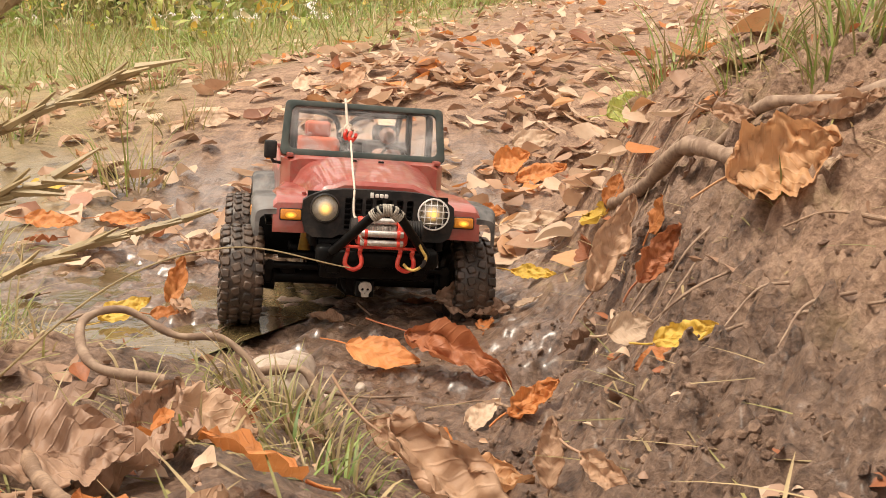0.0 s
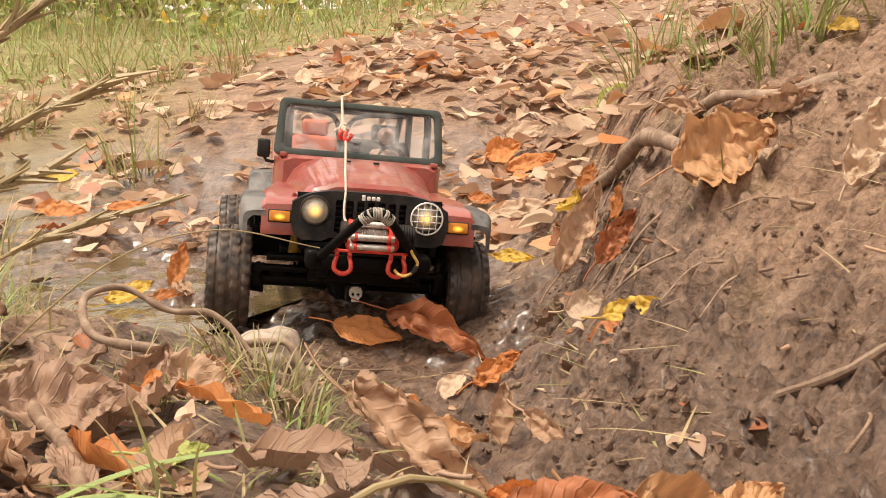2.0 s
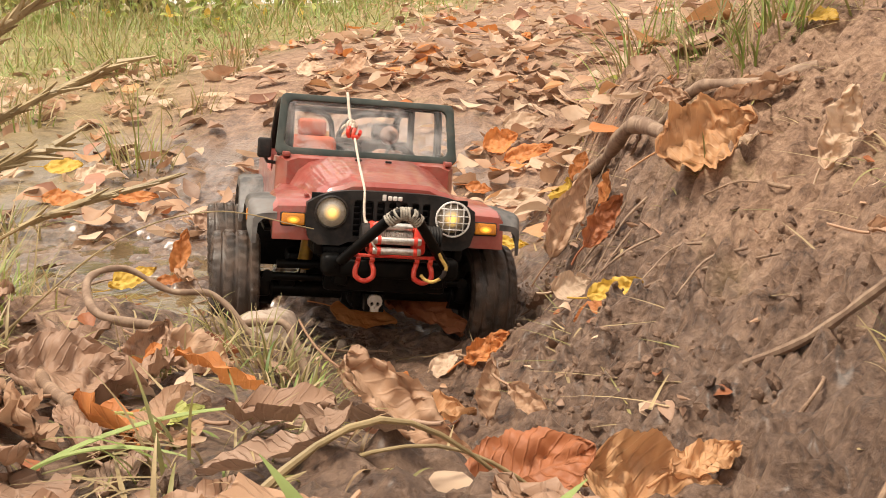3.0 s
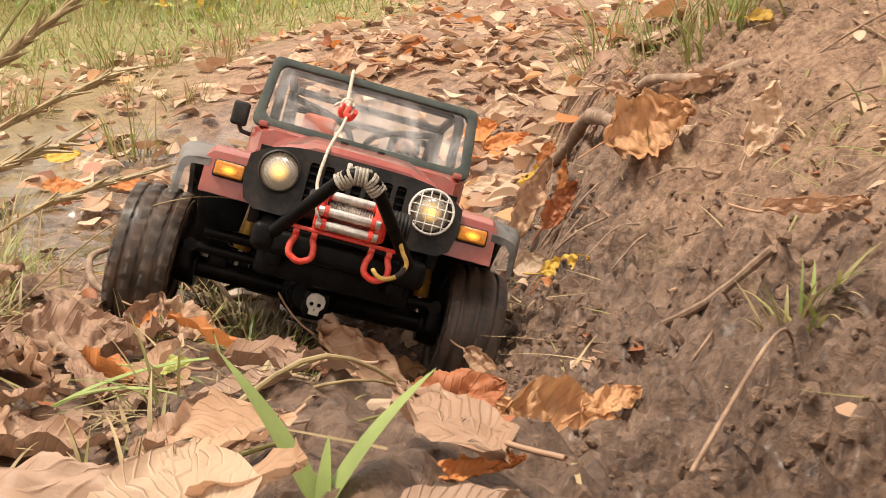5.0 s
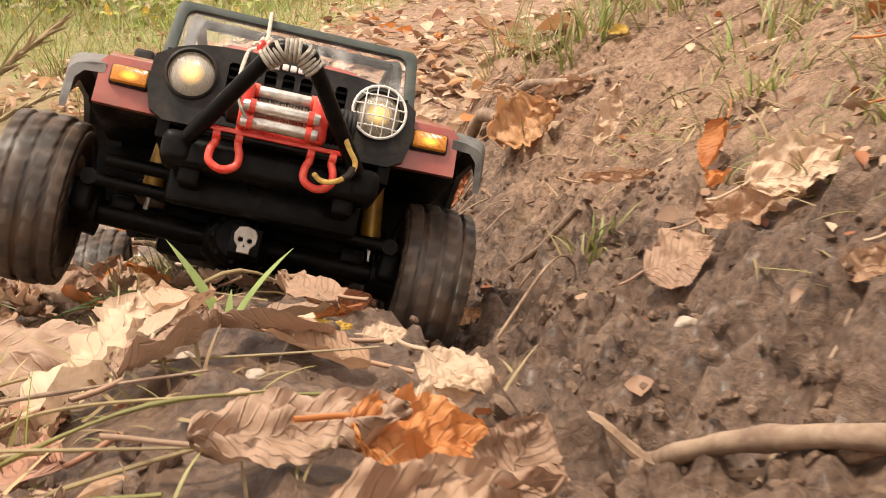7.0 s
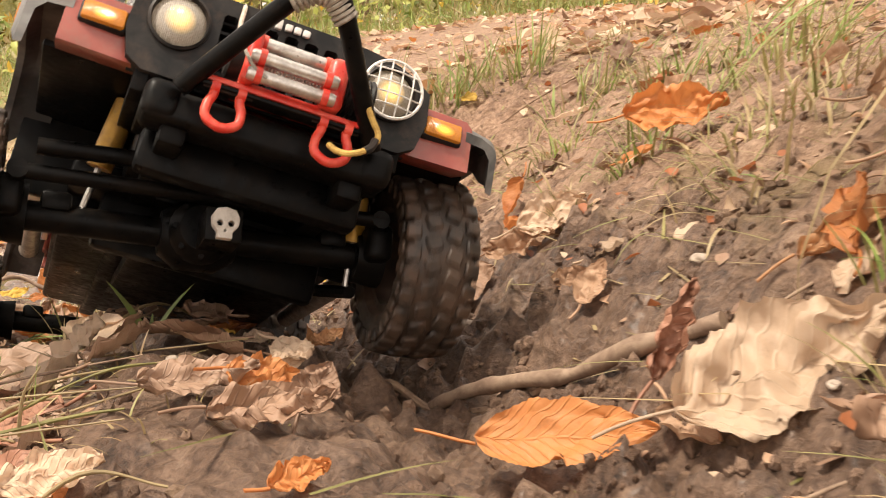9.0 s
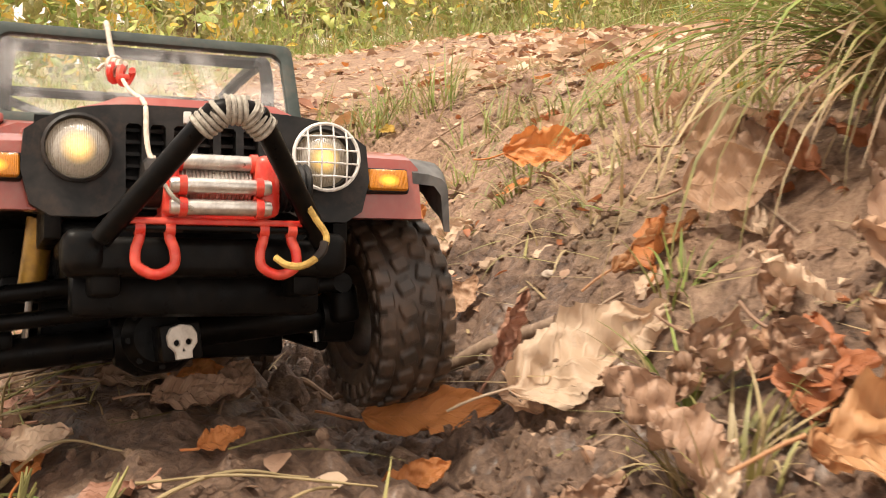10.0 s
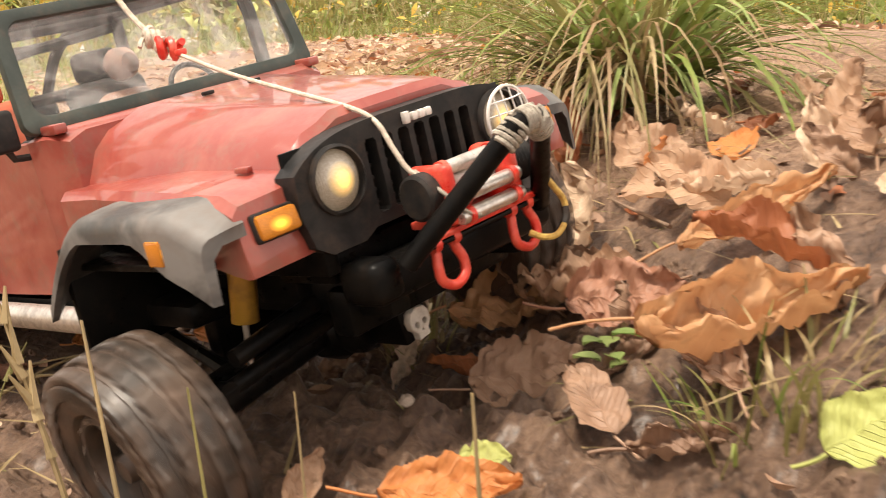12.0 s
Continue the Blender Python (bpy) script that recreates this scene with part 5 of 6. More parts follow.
leaf_turned(0.018, 0.478, 0.048, 18, -5, -25, 0.054, 0.42, APRICOT, 1.0, 0.5, 1.2)
leaf_turned(0.089, -0.106, 0.204, 39, 14, 21, 0.033, 0.6, ORANGE, 0.7, 0.6, 1.2)
leaf_turned(0.099, -0.069, 0.203, 14, -4, -62, 0.030, 0.5, PALE, 0.8, 0.9, 1.0)
leaf_turned(0.363, -0.054, 0.294, 59, -4, -9, 0.056, 0.65, TAN, 0.6, 0.4, 1.0)
leaf_turned(0.273, -0.249, 0.238, 40, 19, -14, 0.037, 0.7, BROWN, 1.4, 0.9, 2.2)
leaf_turned(0.222, -0.145, 0.226, 58, -62, 20, 0.036, 0.5, UMBER, 1.9, 0.5, 1.3)
leaf_turned(0.278, -0.497, 0.233, 41, -15, -32, 0.034, 0.4, BROWN, 1.5, 0.7, 1.6)


# ---- standing water in the hollow ----
def build_puddle():
    bm = bmesh.new()
    n = 48
    vs = []
    for k in range(n):
        a = 2 * math.pi * k / n
        r = 1 + 0.12 * noise.noise(Vector((math.cos(a) * 2, math.sin(a) * 2, 4)))
        vs.append(bm.verts.new((-0.56 + 0.5 * r * math.cos(a), 1.08 + 0.46 * r * math.sin(a), 0.0128)))
    bm.faces.new(vs)
    bmesh.ops.triangulate(bm, faces=bm.faces)
    ob = part("water", bm, WATER)
    return tagged(ob, "shallow brown puddle water over mud", "water", kind="structure")


build_puddle()

# ---- sticks, roots and stones ----
stick("stick", [(0.151, -0.019, 0.007), (0.168, -0.04, 0.005), (0.187, -0.06, 0.005), (0.205, -0.078, 0.004), (0.223, -0.096, 0.005), (0.25, -0.118, 0.004)], 0.0028, 0.0036, ROOT, "broken brown stick lying across wet mud")
stick("stick", [(0.123, -0.006, 0.002), (0.138, -0.014, 0.004), (0.155, -0.026, 0.003), (0.178, -0.044, 0.003), (0.2, -0.07, 0.003)], 0.0014, 0.0023, WOOD, "thin crooked brown stick in the mud")
stick("root", [(-0.128, 0.475, 0.012), (-0.158, 0.47, 0.016), (-0.172, 0.50, 0.024), (-0.16, 0.527, 0.028), (-0.135, 0.528, 0.021), (-0.11, 0.535, 0.014), (-0.085, 0.53, 0.006)], 0.0023, 0.0017, ROOT, "pale root looping out of the bank", "root")
stick("root", [(-0.1, 0.545, 0.002), (-0.088, 0.56, 0.016), (-0.073, 0.562, 0.02), (-0.06, 0.55, 0.004)], 0.0024, 0.0026, ROOT, "short pale root arching over mud", "root")
stick("root", [(0.14, 0.89, 0.0), (0.15, 0.80, 0.016), (0.16, 0.72, 0.018), (0.175, 0.655, 0.014), (0.19, 0.63, 0.0)], 0.005, 0.006, ROOT, "thick brown root along the bank", "root")
stick("root", [(0.176, 0.73, 0.002), (0.195, 0.665, 0.012), (0.225, 0.64, 0.012), (0.262, 0.622, 0.004)], 0.0035, 0.0045, ROOT, "pale root on the bank edge", "root")
stick("stick", [(-0.155, 0.37, 0.012), (-0.125, 0.31, 0.014), (-0.1, 0.27, 0.012), (-0.083, 0.235, 0.005)], 0.0024, 0.0032, WOOD, "thin brown twig among leaves")
stick("twig", [(-0.078, 0.61, 0.006), (-0.05, 0.64, 0.012), (-0.02, 0.68, 0.006)], 0.001, 0.0007, ROOT, "thin pale twig on the mud", "twig")
stick("twig", [(0.148, 0.335, 0.003), (0.163, 0.305, 0.006), (0.182, 0.28, 0.004)], 0.0016, 0.002, ROOT, "thin pale twig on the mud", "twig")
stick("twig", [(0.118, 0.556, 0.004), (0.154, 0.516, 0.007), (0.19, 0.436, 0.004)], 0.0011, 0.0008, ROOT, "thin pale twig on the mud", "twig")
stone(-0.095, 0.60, (0.056, 0.042, 0.034), 1.3, "rounded pale stone half sunk in mud", 0.25)
stone(-0.105, 0.70, (0.026, 0.022, 0.018), 2.1, "small muddy stone in the wet track", 0.25)
twig_rnd = random.Random(5)
for k in range(46):
    x, y = twig_rnd.uniform(-0.3, 0.42), twig_rnd.uniform(-0.55, 1.1)
    a, L = twig_rnd.uniform(0, math.pi), twig_rnd.uniform(0.03, 0.1)
    if abs(x - float(track_x(y))) < 0.1 and y < 0.5:
        continue
    dx, dy, h = math.cos(a) * L / 2, math.sin(a) * L / 2, twig_rnd.uniform(0.002, 0.008)
    stick("twig", [(x - dx, y - dy, 0.001), (x + twig_rnd.gauss(0, 0.006), y + twig_rnd.gauss(0, 0.006), h), (x + dx, y + dy, 0.001)], twig_rnd.uniform(0.0006, 0.0014), 0.0005, twig_rnd.choice((ROOT, WOOD)), "thin dry twig on the earth", "twig")
# fine rootlets hanging from the cut bank
for k in range(16):
    y = twig_rnd.uniform(0.45, 0.95)
    x = 0.105 + 0.06 * twig_rnd.random() + 0.03 * (y > 0.7)
    L = twig_rnd.uniform(0.02, 0.06)
    stick("rootlet", [(x + 0.03, y + twig_rnd.gauss(0, 0.012), 0.004), (x + 0.012, y, 0.014 * twig_rnd.random() + 0.006), (x - L * 0.4, y - twig_rnd.uniform(0, 0.03), 0.002)], 0.0009, 0.0004, ROOT, "fine rootlet hanging from the bank", "rootlet")
pebble_rnd = random.Random(9)
for k in range(30):
    x, y = pebble_rnd.uniform(-0.2, 0.34), pebble_rnd.uniform(-0.5, 0.7)
    s = pebble_rnd.uniform(0.004, 0.011)
    stone(x, y, (s, s * pebble_rnd.uniform(0.7, 1), s * 0.7), k + 3.3, "small clod of brown earth", 0.3)

# ---- leaves scattered between ----
def join_leaves(name, items, label):
    """Many leaves as one mesh, each with its veins."""
    verts, faces, uvs, pick, mats = [], [], [], [], []
    for ob in items:
        me, m, n0 = ob.data, ob.matrix_world.copy(), len(verts)
        verts += [m @ v.co for v in me.vertices]
        faces += [tuple(n0 + i for i in p.vertices) for p in me.polygons]
        uvs += [tuple(d.uv) for d in me.uv_layers[0].data]
        if me.materials[0] not in mats:
            mats.append(me.materials[0])
        pick += [mats.index(me.materials[0])] * len(me.polygons)
        bpy.data.objects.remove(ob)
    me = strips_mesh(name, verts, faces, mats, pick)
    me.uv_layers.new(name="UVMap").data.foreach_set("uv", np.array(uvs, np.float32).ravel())
    return tagged(new(name, me), label, "leaf litter", kind="stuff")


leaf_rnd = random.Random(11)
placed, strewn = 0, []
while placed < 190:
    x, y = leaf_rnd.uniform(-0.5, 0.62), leaf_rnd.uniform(-0.62, 1.25)
    dx = x - float(track_x(y))
    if (-0.05 < dx < 0.125 and y < 0.8) or (dx < 0.125 and 0.5 < y < 0.8) or (x < -0.02 and 0.62 < y < 0.85) or (abs(x - 0.1) < 0.12 and y < -0.4):
        continue
    if 0.11 < x < 0.24 and -0.1 < y < 0.55 and leaf_rnd.random() < 0.85:
        continue
    mat = leaf_rnd.choices((TAN, ORANGE, RUSSET, BROWN, PALE, YELLOW, LIME), (4, 2.4, 2, 4, 3, 0.5, 0.3))[0]
    strewn.append(leaf_at(round(x, 3), round(y, 3), leaf_rnd.uniform(0, 360), leaf_rnd.uniform(0.02, 0.048), leaf_rnd.uniform(0.4, 0.75), mat, leaf_rnd.gauss(4, 8), leaf_rnd.gauss(0, 14), leaf_rnd.uniform(0.2, 1.4), leaf_rnd.uniform(-0.3, 0.8), leaf_rnd.uniform(0.7, 1.6)))
    placed += 1
bpy.context.view_layer.update()
strewn.sort(key=lambda ob: ob.location.y + abs(ob.location.x - 0.1))
join_leaves("strewn_leaves", strewn[30:], "dry tan, brown and orange leaves strewn over the earth")

# broad dry leaves matted over the western hump
mat_rnd = random.Random(23)
for k in range(64):
    x, y = (mat_rnd.uniform(-0.3, -0.05), mat_rnd.uniform(0.08, 0.5)) if k < 34 else (mat_rnd.uniform(-0.16, 0.03), mat_rnd.uniform(-0.24, 0.1))
    leaf_at(round(x, 3), round(y, 3), mat_rnd.uniform(0, 360), mat_rnd.uniform(0.028, 0.06), mat_rnd.uniform(0.4, 0.75), mat_rnd.choices((TAN, BROWN, PALE, ORANGE, RUSSET), (5, 5, 2, 0.5, 1.0))[0], mat_rnd.uniform(-4, 24), mat_rnd.gauss(0, 14), mat_rnd.uniform(0.2, 1.3), mat_rnd.uniform(-0.2, 0.7), mat_rnd.uniform(0.8, 1.8))

# a tangle of straw, bent stalks and dull leaves along the hump's edge
edge = random.Random(41)
for k in range(60):
    y = edge.uniform(-0.26, 0.3)
    x = float(track_x(y)) - edge.uniform(-0.015, 0.17)
    leaf_at(round(x, 3), round(y, 3), edge.uniform(0, 360), edge.uniform(0.02, 0.042), edge.uniform(0.4, 0.7), edge.choices((FAWN, TAN, BROWN, UMBER, ORANGE), (4, 3, 3, 1.5, 0.6))[0], edge.uniform(-4, 12), edge.gauss(0, 10), edge.uniform(0.3, 1.3), edge.uniform(-0.2, 0.6), edge.uniform(0.7, 1.4))
for k in range(34):
    y = edge.uniform(-0.27, 0.2)
    x = float(track_x(y)) - edge.uniform(-0.01, 0.17)
    a, L = edge.gauss(0.15, 0.5), edge.uniform(0.05, 0.12)
    dx, dy = math.cos(a) * L / 2, math.sin(a) * L / 2
    stick("straw", [(x - dx, y - dy, 0.002), (x + edge.gauss(0, 0.006), y + edge.gauss(0, 0.006), edge.uniform(0.004, 0.014)), (x + dx, y + dy, 0.002)], edge.uniform(0.0006, 0.0012), 0.0004, edge.choice((STRAW, STRAW, OLIVE, ROOT)), "bent dry grass straw lying over leaves", "straw")

# ---- grasses near the track ----
DRY, MIXED, LUSH = [STRAW, OLIVE], [OLIVE, STRAW, GREEN], [GREEN, OLIVE, STRAW]
for k, (x, y, n, h, spread_, mats) in enumerate((
        (-0.075, 0.495, 110, 0.045, 0.03, DRY), (-0.115, 0.42, 60, 0.035, 0.03, DRY), (-0.05, 0.42, 50, 0.03, 0.025, MIXED), (0.18, 0.235, 45, 0.028, 0.014, MIXED), (0.193, 0.6, 24, 0.03, 0.008, MIXED),
        (0.242, 0.84, 60, 0.075, 0.03, LUSH), (0.25, 0.7, 70, 0.07, 0.03, LUSH), (0.29, 0.76, 70, 0.08, 0.035, LUSH), (0.33, 0.66, 60, 0.08, 0.035, MIXED), (0.2, 0.98, 40, 0.12, 0.03, LUSH), (0.23, 1.1, 40, 0.1, 0.04, LUSH),
        (0.36, 0.52, 60, 0.055, 0.04, LUSH), (0.39, 0.33, 60, 0.045, 0.04, MIXED), (0.3, 0.33, 40, 0.03, 0.025, MIXED), (0.34, 0.2, 60, 0.036, 0.04, MIXED), (0.3, 0.14, 35, 0.028, 0.02, LUSH), (0.25, 0.11, 20, 0.03, 0.008, MIXED),
        (0.37, 0.06, 60, 0.034, 0.04, DRY), (0.41, 0.18, 60, 0.045, 0.045, MIXED), (0.46, 0.3, 60, 0.06, 0.05, LUSH), (0.44, 0.0, 50, 0.04, 0.04, DRY), (0.257, -0.285, 60, 0.035, 0.018, DRY), (0.31, -0.5, 70, 0.035, 0.03, MIXED), (0.26, -0.24, 24, 0.05, 0.01, LUSH), (0.29, -0.16, 18, 0.03, 0.01, LUSH),
        (-0.05, 0.12, 50, 0.026, 0.035, DRY), (-0.09, 0.04, 60, 0.032, 0.04, MIXED), (-0.13, 0.12, 60, 0.036, 0.04, DRY), (-0.18, 0.22, 60, 0.045, 0.04, MIXED), (-0.2, 0.36, 70, 0.04, 0.04, MIXED), (-0.25, 0.48, 70, 0.045, 0.04, LUSH), (-0.3, 0.62, 60, 0.055, 0.04, LUSH),
        (-0.28, 0.76, 30, 0.05, 0.03, MIXED), (-0.36, 0.86, 24, 0.05, 0.03, LUSH), (-0.03, -0.08, 50, 0.03, 0.035, LUSH), (-0.05, -0.16, 50, 0.03, 0.04, LUSH))):
    tuft(x, y, 100 + k, n, h, spread_, mats, width=0.0013 if x < 0.05 else 0.0016, label="low tuft of dry straw-coloured grass" if mats is DRY else "low tuft of green and straw grass")
for k, (x, y) in enumerate(((0.0, 0.16), (-0.02, 0.1), (0.0, -0.01), (0.045, -0.07), (0.055, -0.14), (0.01, -0.1), (-0.02, 0.24), (-0.04, 0.02))):
    tuft(x, y, 600 + k, 34, 0.017, 0.026, [STRAW, DEAD, OLIVE], width=0.0009, droop=(0.6, 2.0), lean=1.3, label="matted short dry grass among fallen leaves")
edge_rnd = random.Random(21)
for k in range(26):
    x, y = edge_rnd.uniform(-0.3, -0.03), edge_rnd.uniform(-0.02, 0.56)
    tuft(x, y, 500 + k, 30, edge_rnd.uniform(0.02, 0.036), 0.03, edge_rnd.choice((DRY, DRY, MIXED)), width=0.0011, droop=(0.6, 2.0), lean=1.0, label="matted dry grass among fallen leaves")
for k in range(46):
    x, y = edge_rnd.uniform(0.26, 0.85), edge_rnd.uniform(-0.05, 1.3)
    if ground_z(x, y) < 0.2:
        continue
    tuft(x, y, 300 + k, 34, edge_rnd.uniform(0.028, 0.055), 0.04, edge_rnd.choice((DRY, DRY, MIXED)), width=0.0014, droop=(0.8, 2.2), lean=1.2, label="matted tuft of dry grass on the bank")
for k in range(40):
    x, y = edge_rnd.uniform(-0.95, -0.36), edge_rnd.uniform(0.45, 2.2)
    tuft(x, y, 400 + k, 40, edge_rnd.uniform(0.06, 0.14), 0.045, edge_rnd.choice((MIXED, LUSH, DRY)), label="tuft of rank grass at the hollow's edge")
# litter heaped below the sedge
heap = random.Random(17)
for k in range(44):
    x, y = heap.uniform(0.24, 0.5), heap.uniform(-0.5, -0.08)
    if x < 0.31 and y > -0.27:
        continue
    leaf_at(round(x, 3), round(y, 3), heap.uniform(20, 160), heap.uniform(0.025, 0.055), heap.uniform(0.4, 0.7), heap.choices((TAN, BROWN, RUSSET, ORANGE, PALE), (4, 5, 2.5, 1.2, 2))[0], heap.uniform(15, 60), heap.gauss(0, 20), heap.uniform(0.5, 1.8), heap.uniform(-0.2, 0.9), heap.uniform(1.0, 2.2))
# the big sedge clump on the bank: green above, dead leaves hanging below
tuft(0.452, -0.12, 7, 280, 0.20, 0.035, [GREEN, FRESH, OLIVE], 0.0052, (0.6, 2.1), 0.8, "large green sedge clump with arching blades", "sedge_clump", 0.012, apart=True)
tuft(0.428, -0.14, 8, 190, 0.20, 0.04, [DEAD, STRAW, OLIVE], 0.0024, (1.6, 2.6), 0.9, "dead straw-brown sedge leaves hanging down the bank", "sedge_skirt", 0.02, 205, True)
tuft(0.425, 0.05, 9, 26, 0.11, 0.018, [OLIVE, GREEN], 0.0018, (0.0, 0.4), 0.25, "upright clump of thin dark rushes", "rush_clump", apart=True)
tuft(0.475, 0.0, 10, 40, 0.13, 0.025, LUSH, 0.0026, (0.1, 0.9), 0.4, "upright clump of thin green rushes", "rush_clump", apart=True)


def fresh_sprout(x, y, blades, label):
    """A sprout of broad blades, each a part."""
    ob = new("sprout")
    ob.location = (x, y, ground_at(x, y))
    for yaw, h, lean, w, droop in blades:
        verts, faces = [], []
        blade_strip(verts, faces, (0, 0, -0.002), radians(yaw), h, lean, w, droop, 12, 0.5)
        blade = new("blade", strips_mesh("blade", verts, faces, [FRESH]))
        blade.parent = ob
    return tagged(ob, label, "sprout", "sprouts")


fresh_sprout(0.028, 0.04, ((165, 0.036, 0.42, 0.0072, 0.3), (15, 0.035, 0.5, 0.0078, 0.4), (80, 0.014, 0.3, 0.003, 0.3)), "fresh green sprout with two broad blades")
fresh_sprout(0.306, -0.033, ((20, 0.022, 0.5, 0.005, 1.2), (170, 0.02, 0.4, 0.005, 1.2), (260, 0.018, 0.5, 0.004, 1.0)), "small pale green seedling with curved leaves")


def seedling(x, y):
    verts, faces = [], []
    for k in range(6):
        a = k * 2.4
        L, z = 0.008 + 0.0025 * (k % 2), 0.006 + 0.0025 * k
        n0 = len(verts)
        for i in range(6):
            u = i / 5
            h = 0.0038 * math.sin(math.pi * min(1, u * 0.95 + 0.05)) + 0.0003
            for v in (-1, 0, 1):
                r = 0.002 + L * u
                verts.append(Vector((r * math.cos(a) - v * h * math.sin(a), r * math.sin(a) + v * h * math.cos(a), z + 0.004 * u - 0.004 * u * u + 0.0015 * abs(v))))
        for i in range(5):
            for j in (0, 1):
                q = n0 + 3 * i + j
                faces.append((q, q + 3, q + 4, q + 1))
    ob = new("seedling", strips_mesh("seedling", verts, faces, [FRESH]))
    ob.location = (x, y, ground_at(x, y))
    return tagged(ob, "small pale green seedling with round leaves", "seedling")


seedling(0.284, -0.43)


def stalk(pts, r, label, seeds=0, mat=None, seed=1):
    """A dry grass stalk, some with a feathery seed head near the tip."""
    rnd = random.Random(seed)
    P = [Vector(p) for p in pts]
    run = glide([tuple(p) for p in P], 9)
    bms = [tube([tuple(p) for p in run], r, 6, 0, r * 0.4)]
    tail = run[int(len(run) * 0.62):]
    for k in range(seeds):
        i = rnd.randrange(len(tail) - 1)
        c = tail[i].lerp(tail[i + 1], rnd.random())
        d = (tail[i + 1] - tail[i]).normalized() + Vector((rnd.gauss(0, 0.16), rnd.gauss(0, 0.16), rnd.gauss(0, 0.16)))
        d.normalize()
        L = rnd.uniform(0.007, 0.013)
        bms.append(tube([tuple(c), tuple(c + d * L * 0.4), tuple(c + d * L)], 0.0013, 5, 0, 0.0003))
    bm = merge(*bms)
    bmesh.ops.translate(bm, vec=-P[0], verts=bm.verts)
    ob = part("grass_stalk", bm, mat or STRAW)
    ob.location = P[0]
    return tagged(ob, label, "grass stalk", "dry stalks")


def from_ground(x, y, *rest):
    return [(x, y, ground_at(x, y) - 0.003), *rest]


# dry flowering stalks that lean over the hollow from the west
SEEDY = "dry grass stalk with a feathery brown seed head"
stalk(from_ground(-0.2, 0.2, (-0.165, 0.235, 0.19), (-0.125, 0.255, 0.243), (-0.085, 0.26, 0.275)), 0.0012, SEEDY, 34, None, 1)
stalk(from_ground(-0.22, 0.22, (-0.18, 0.25, 0.185), (-0.13, 0.265, 0.222), (-0.075, 0.27, 0.248)), 0.0012, SEEDY, 34, None, 2)
stalk(from_ground(-0.21, 0.18, (-0.17, 0.22, 0.18), (-0.13, 0.235, 0.208), (-0.085, 0.24, 0.226)), 0.0011, SEEDY, 34, None, 3)
stalk(from_ground(-0.2, 0.26, (-0.16, 0.29, 0.165), (-0.12, 0.3, 0.19), (-0.07, 0.305, 0.205)), 0.0011, SEEDY, 34, None, 4)
stalk(from_ground(-0.14, 0.16, (-0.115, 0.185, 0.21), (-0.085, 0.2, 0.27), (-0.03, 0.21, 0.325)), 0.0009, "thin bowed green grass stalk", 0, OLIVE, 5)
stalk(from_ground(-0.2, 0.42, (-0.14, 0.44, 0.15), (-0.09, 0.45, 0.165), (-0.04, 0.455, 0.155)), 0.0007, "thin bowed dry grass stalk", 0, None, 6)
# stalks on the hump
for k, (x, y, tip) in enumerate(((-0.03, -0.06, (0.06, -0.1, 0.213)), (-0.05, -0.1, (0.05, -0.12, 0.21)), (-0.02, -0.14, (0.085, -0.1, 0.212)), (-0.04, -0.16, (0.05, -0.16, 0.213)), (0.01, -0.13, (0.02, -0.13, 0.222)), (-0.06, -0.02, (0.08, -0.05, 0.205)))):
    g = ground_at(x, y)
    stalk(from_ground(x, y, (x + (tip[0] - x) * 0.35, y + (tip[1] - y) * 0.35, g + (tip[2] - g) * 0.62), tip), 0.0008, "bent dry grass stalk lying over leaves", 0, STRAW, 20 + k)
for k, (x, y, h, lx, ly) in enumerate(((0.035, -0.27, 0.038, 0.003, 0.0), (0.043, -0.275, 0.042, 0.005, 0.003), (0.06, -0.275, 0.03, 0.012, 0.01), (0.05, -0.28, 0.034, -0.006, 0.0))):
    g = ground_at(x, y)
    stalk(from_ground(x, y, (x + lx * 0.4, y + ly * 0.4, g + h * 0.6), (x + lx, y + ly, g + h)), 0.0005, "pale upright grass stalk with small seeds", 9, OLIVE, 40 + k)
# stalks beside the place where the climb ends
for k, (a, b, r, mat) in enumerate((((0.118, -0.553, 0.0), (0.094, -0.537, 0.301), 0.0011, STRAW), ((0.122, -0.552, 0.0), (0.11, -0.537, 0.296), 0.0009, STRAW), ((0.138, -0.548, 0.0), (0.131, -0.541, 0.280), 0.0007, OLIVE), ((0.197, -0.55, 0.0), (0.194, -0.548, 0.274), 0.001, STRAW), ((0.158, -0.545, 0.0), (0.154, -0.543, 0.277), 0.0006, STRAW))):
    g = ground_at(a[0], a[1])
    stalk(from_ground(a[0], a[1], ((a[0] + b[0]) / 2, (a[1] + b[1]) / 2, g + 0.55 * (b[2] - g)), b), r, "cut dry grass stalk standing beside the track", 8 if k == 0 else 0, mat, 60 + k)
fresh_sprout(0.06, -0.56, ((5, 0.11, 0.9, 0.0065, 0.9), (25, 0.08, 0.7, 0.005, 0.8)), "broad pale green grass blade bowing to the ground")
fresh_sprout(0.0, -0.2, ((150, 0.06, 0.3, 0.004, 2.2), (60, 0.05, 0.3, 0.004, 1.5), (10, 0.05, 0.5, 0.004, 1.8)), "bright green curled grass blades")
fresh_sprout(-0.1, 0.22, ((10, 0.09, 1.0, 0.004, 0.7), (340, 0.07, 0.9, 0.004, 0.8)), "bright green grass blades leaning over leaves")


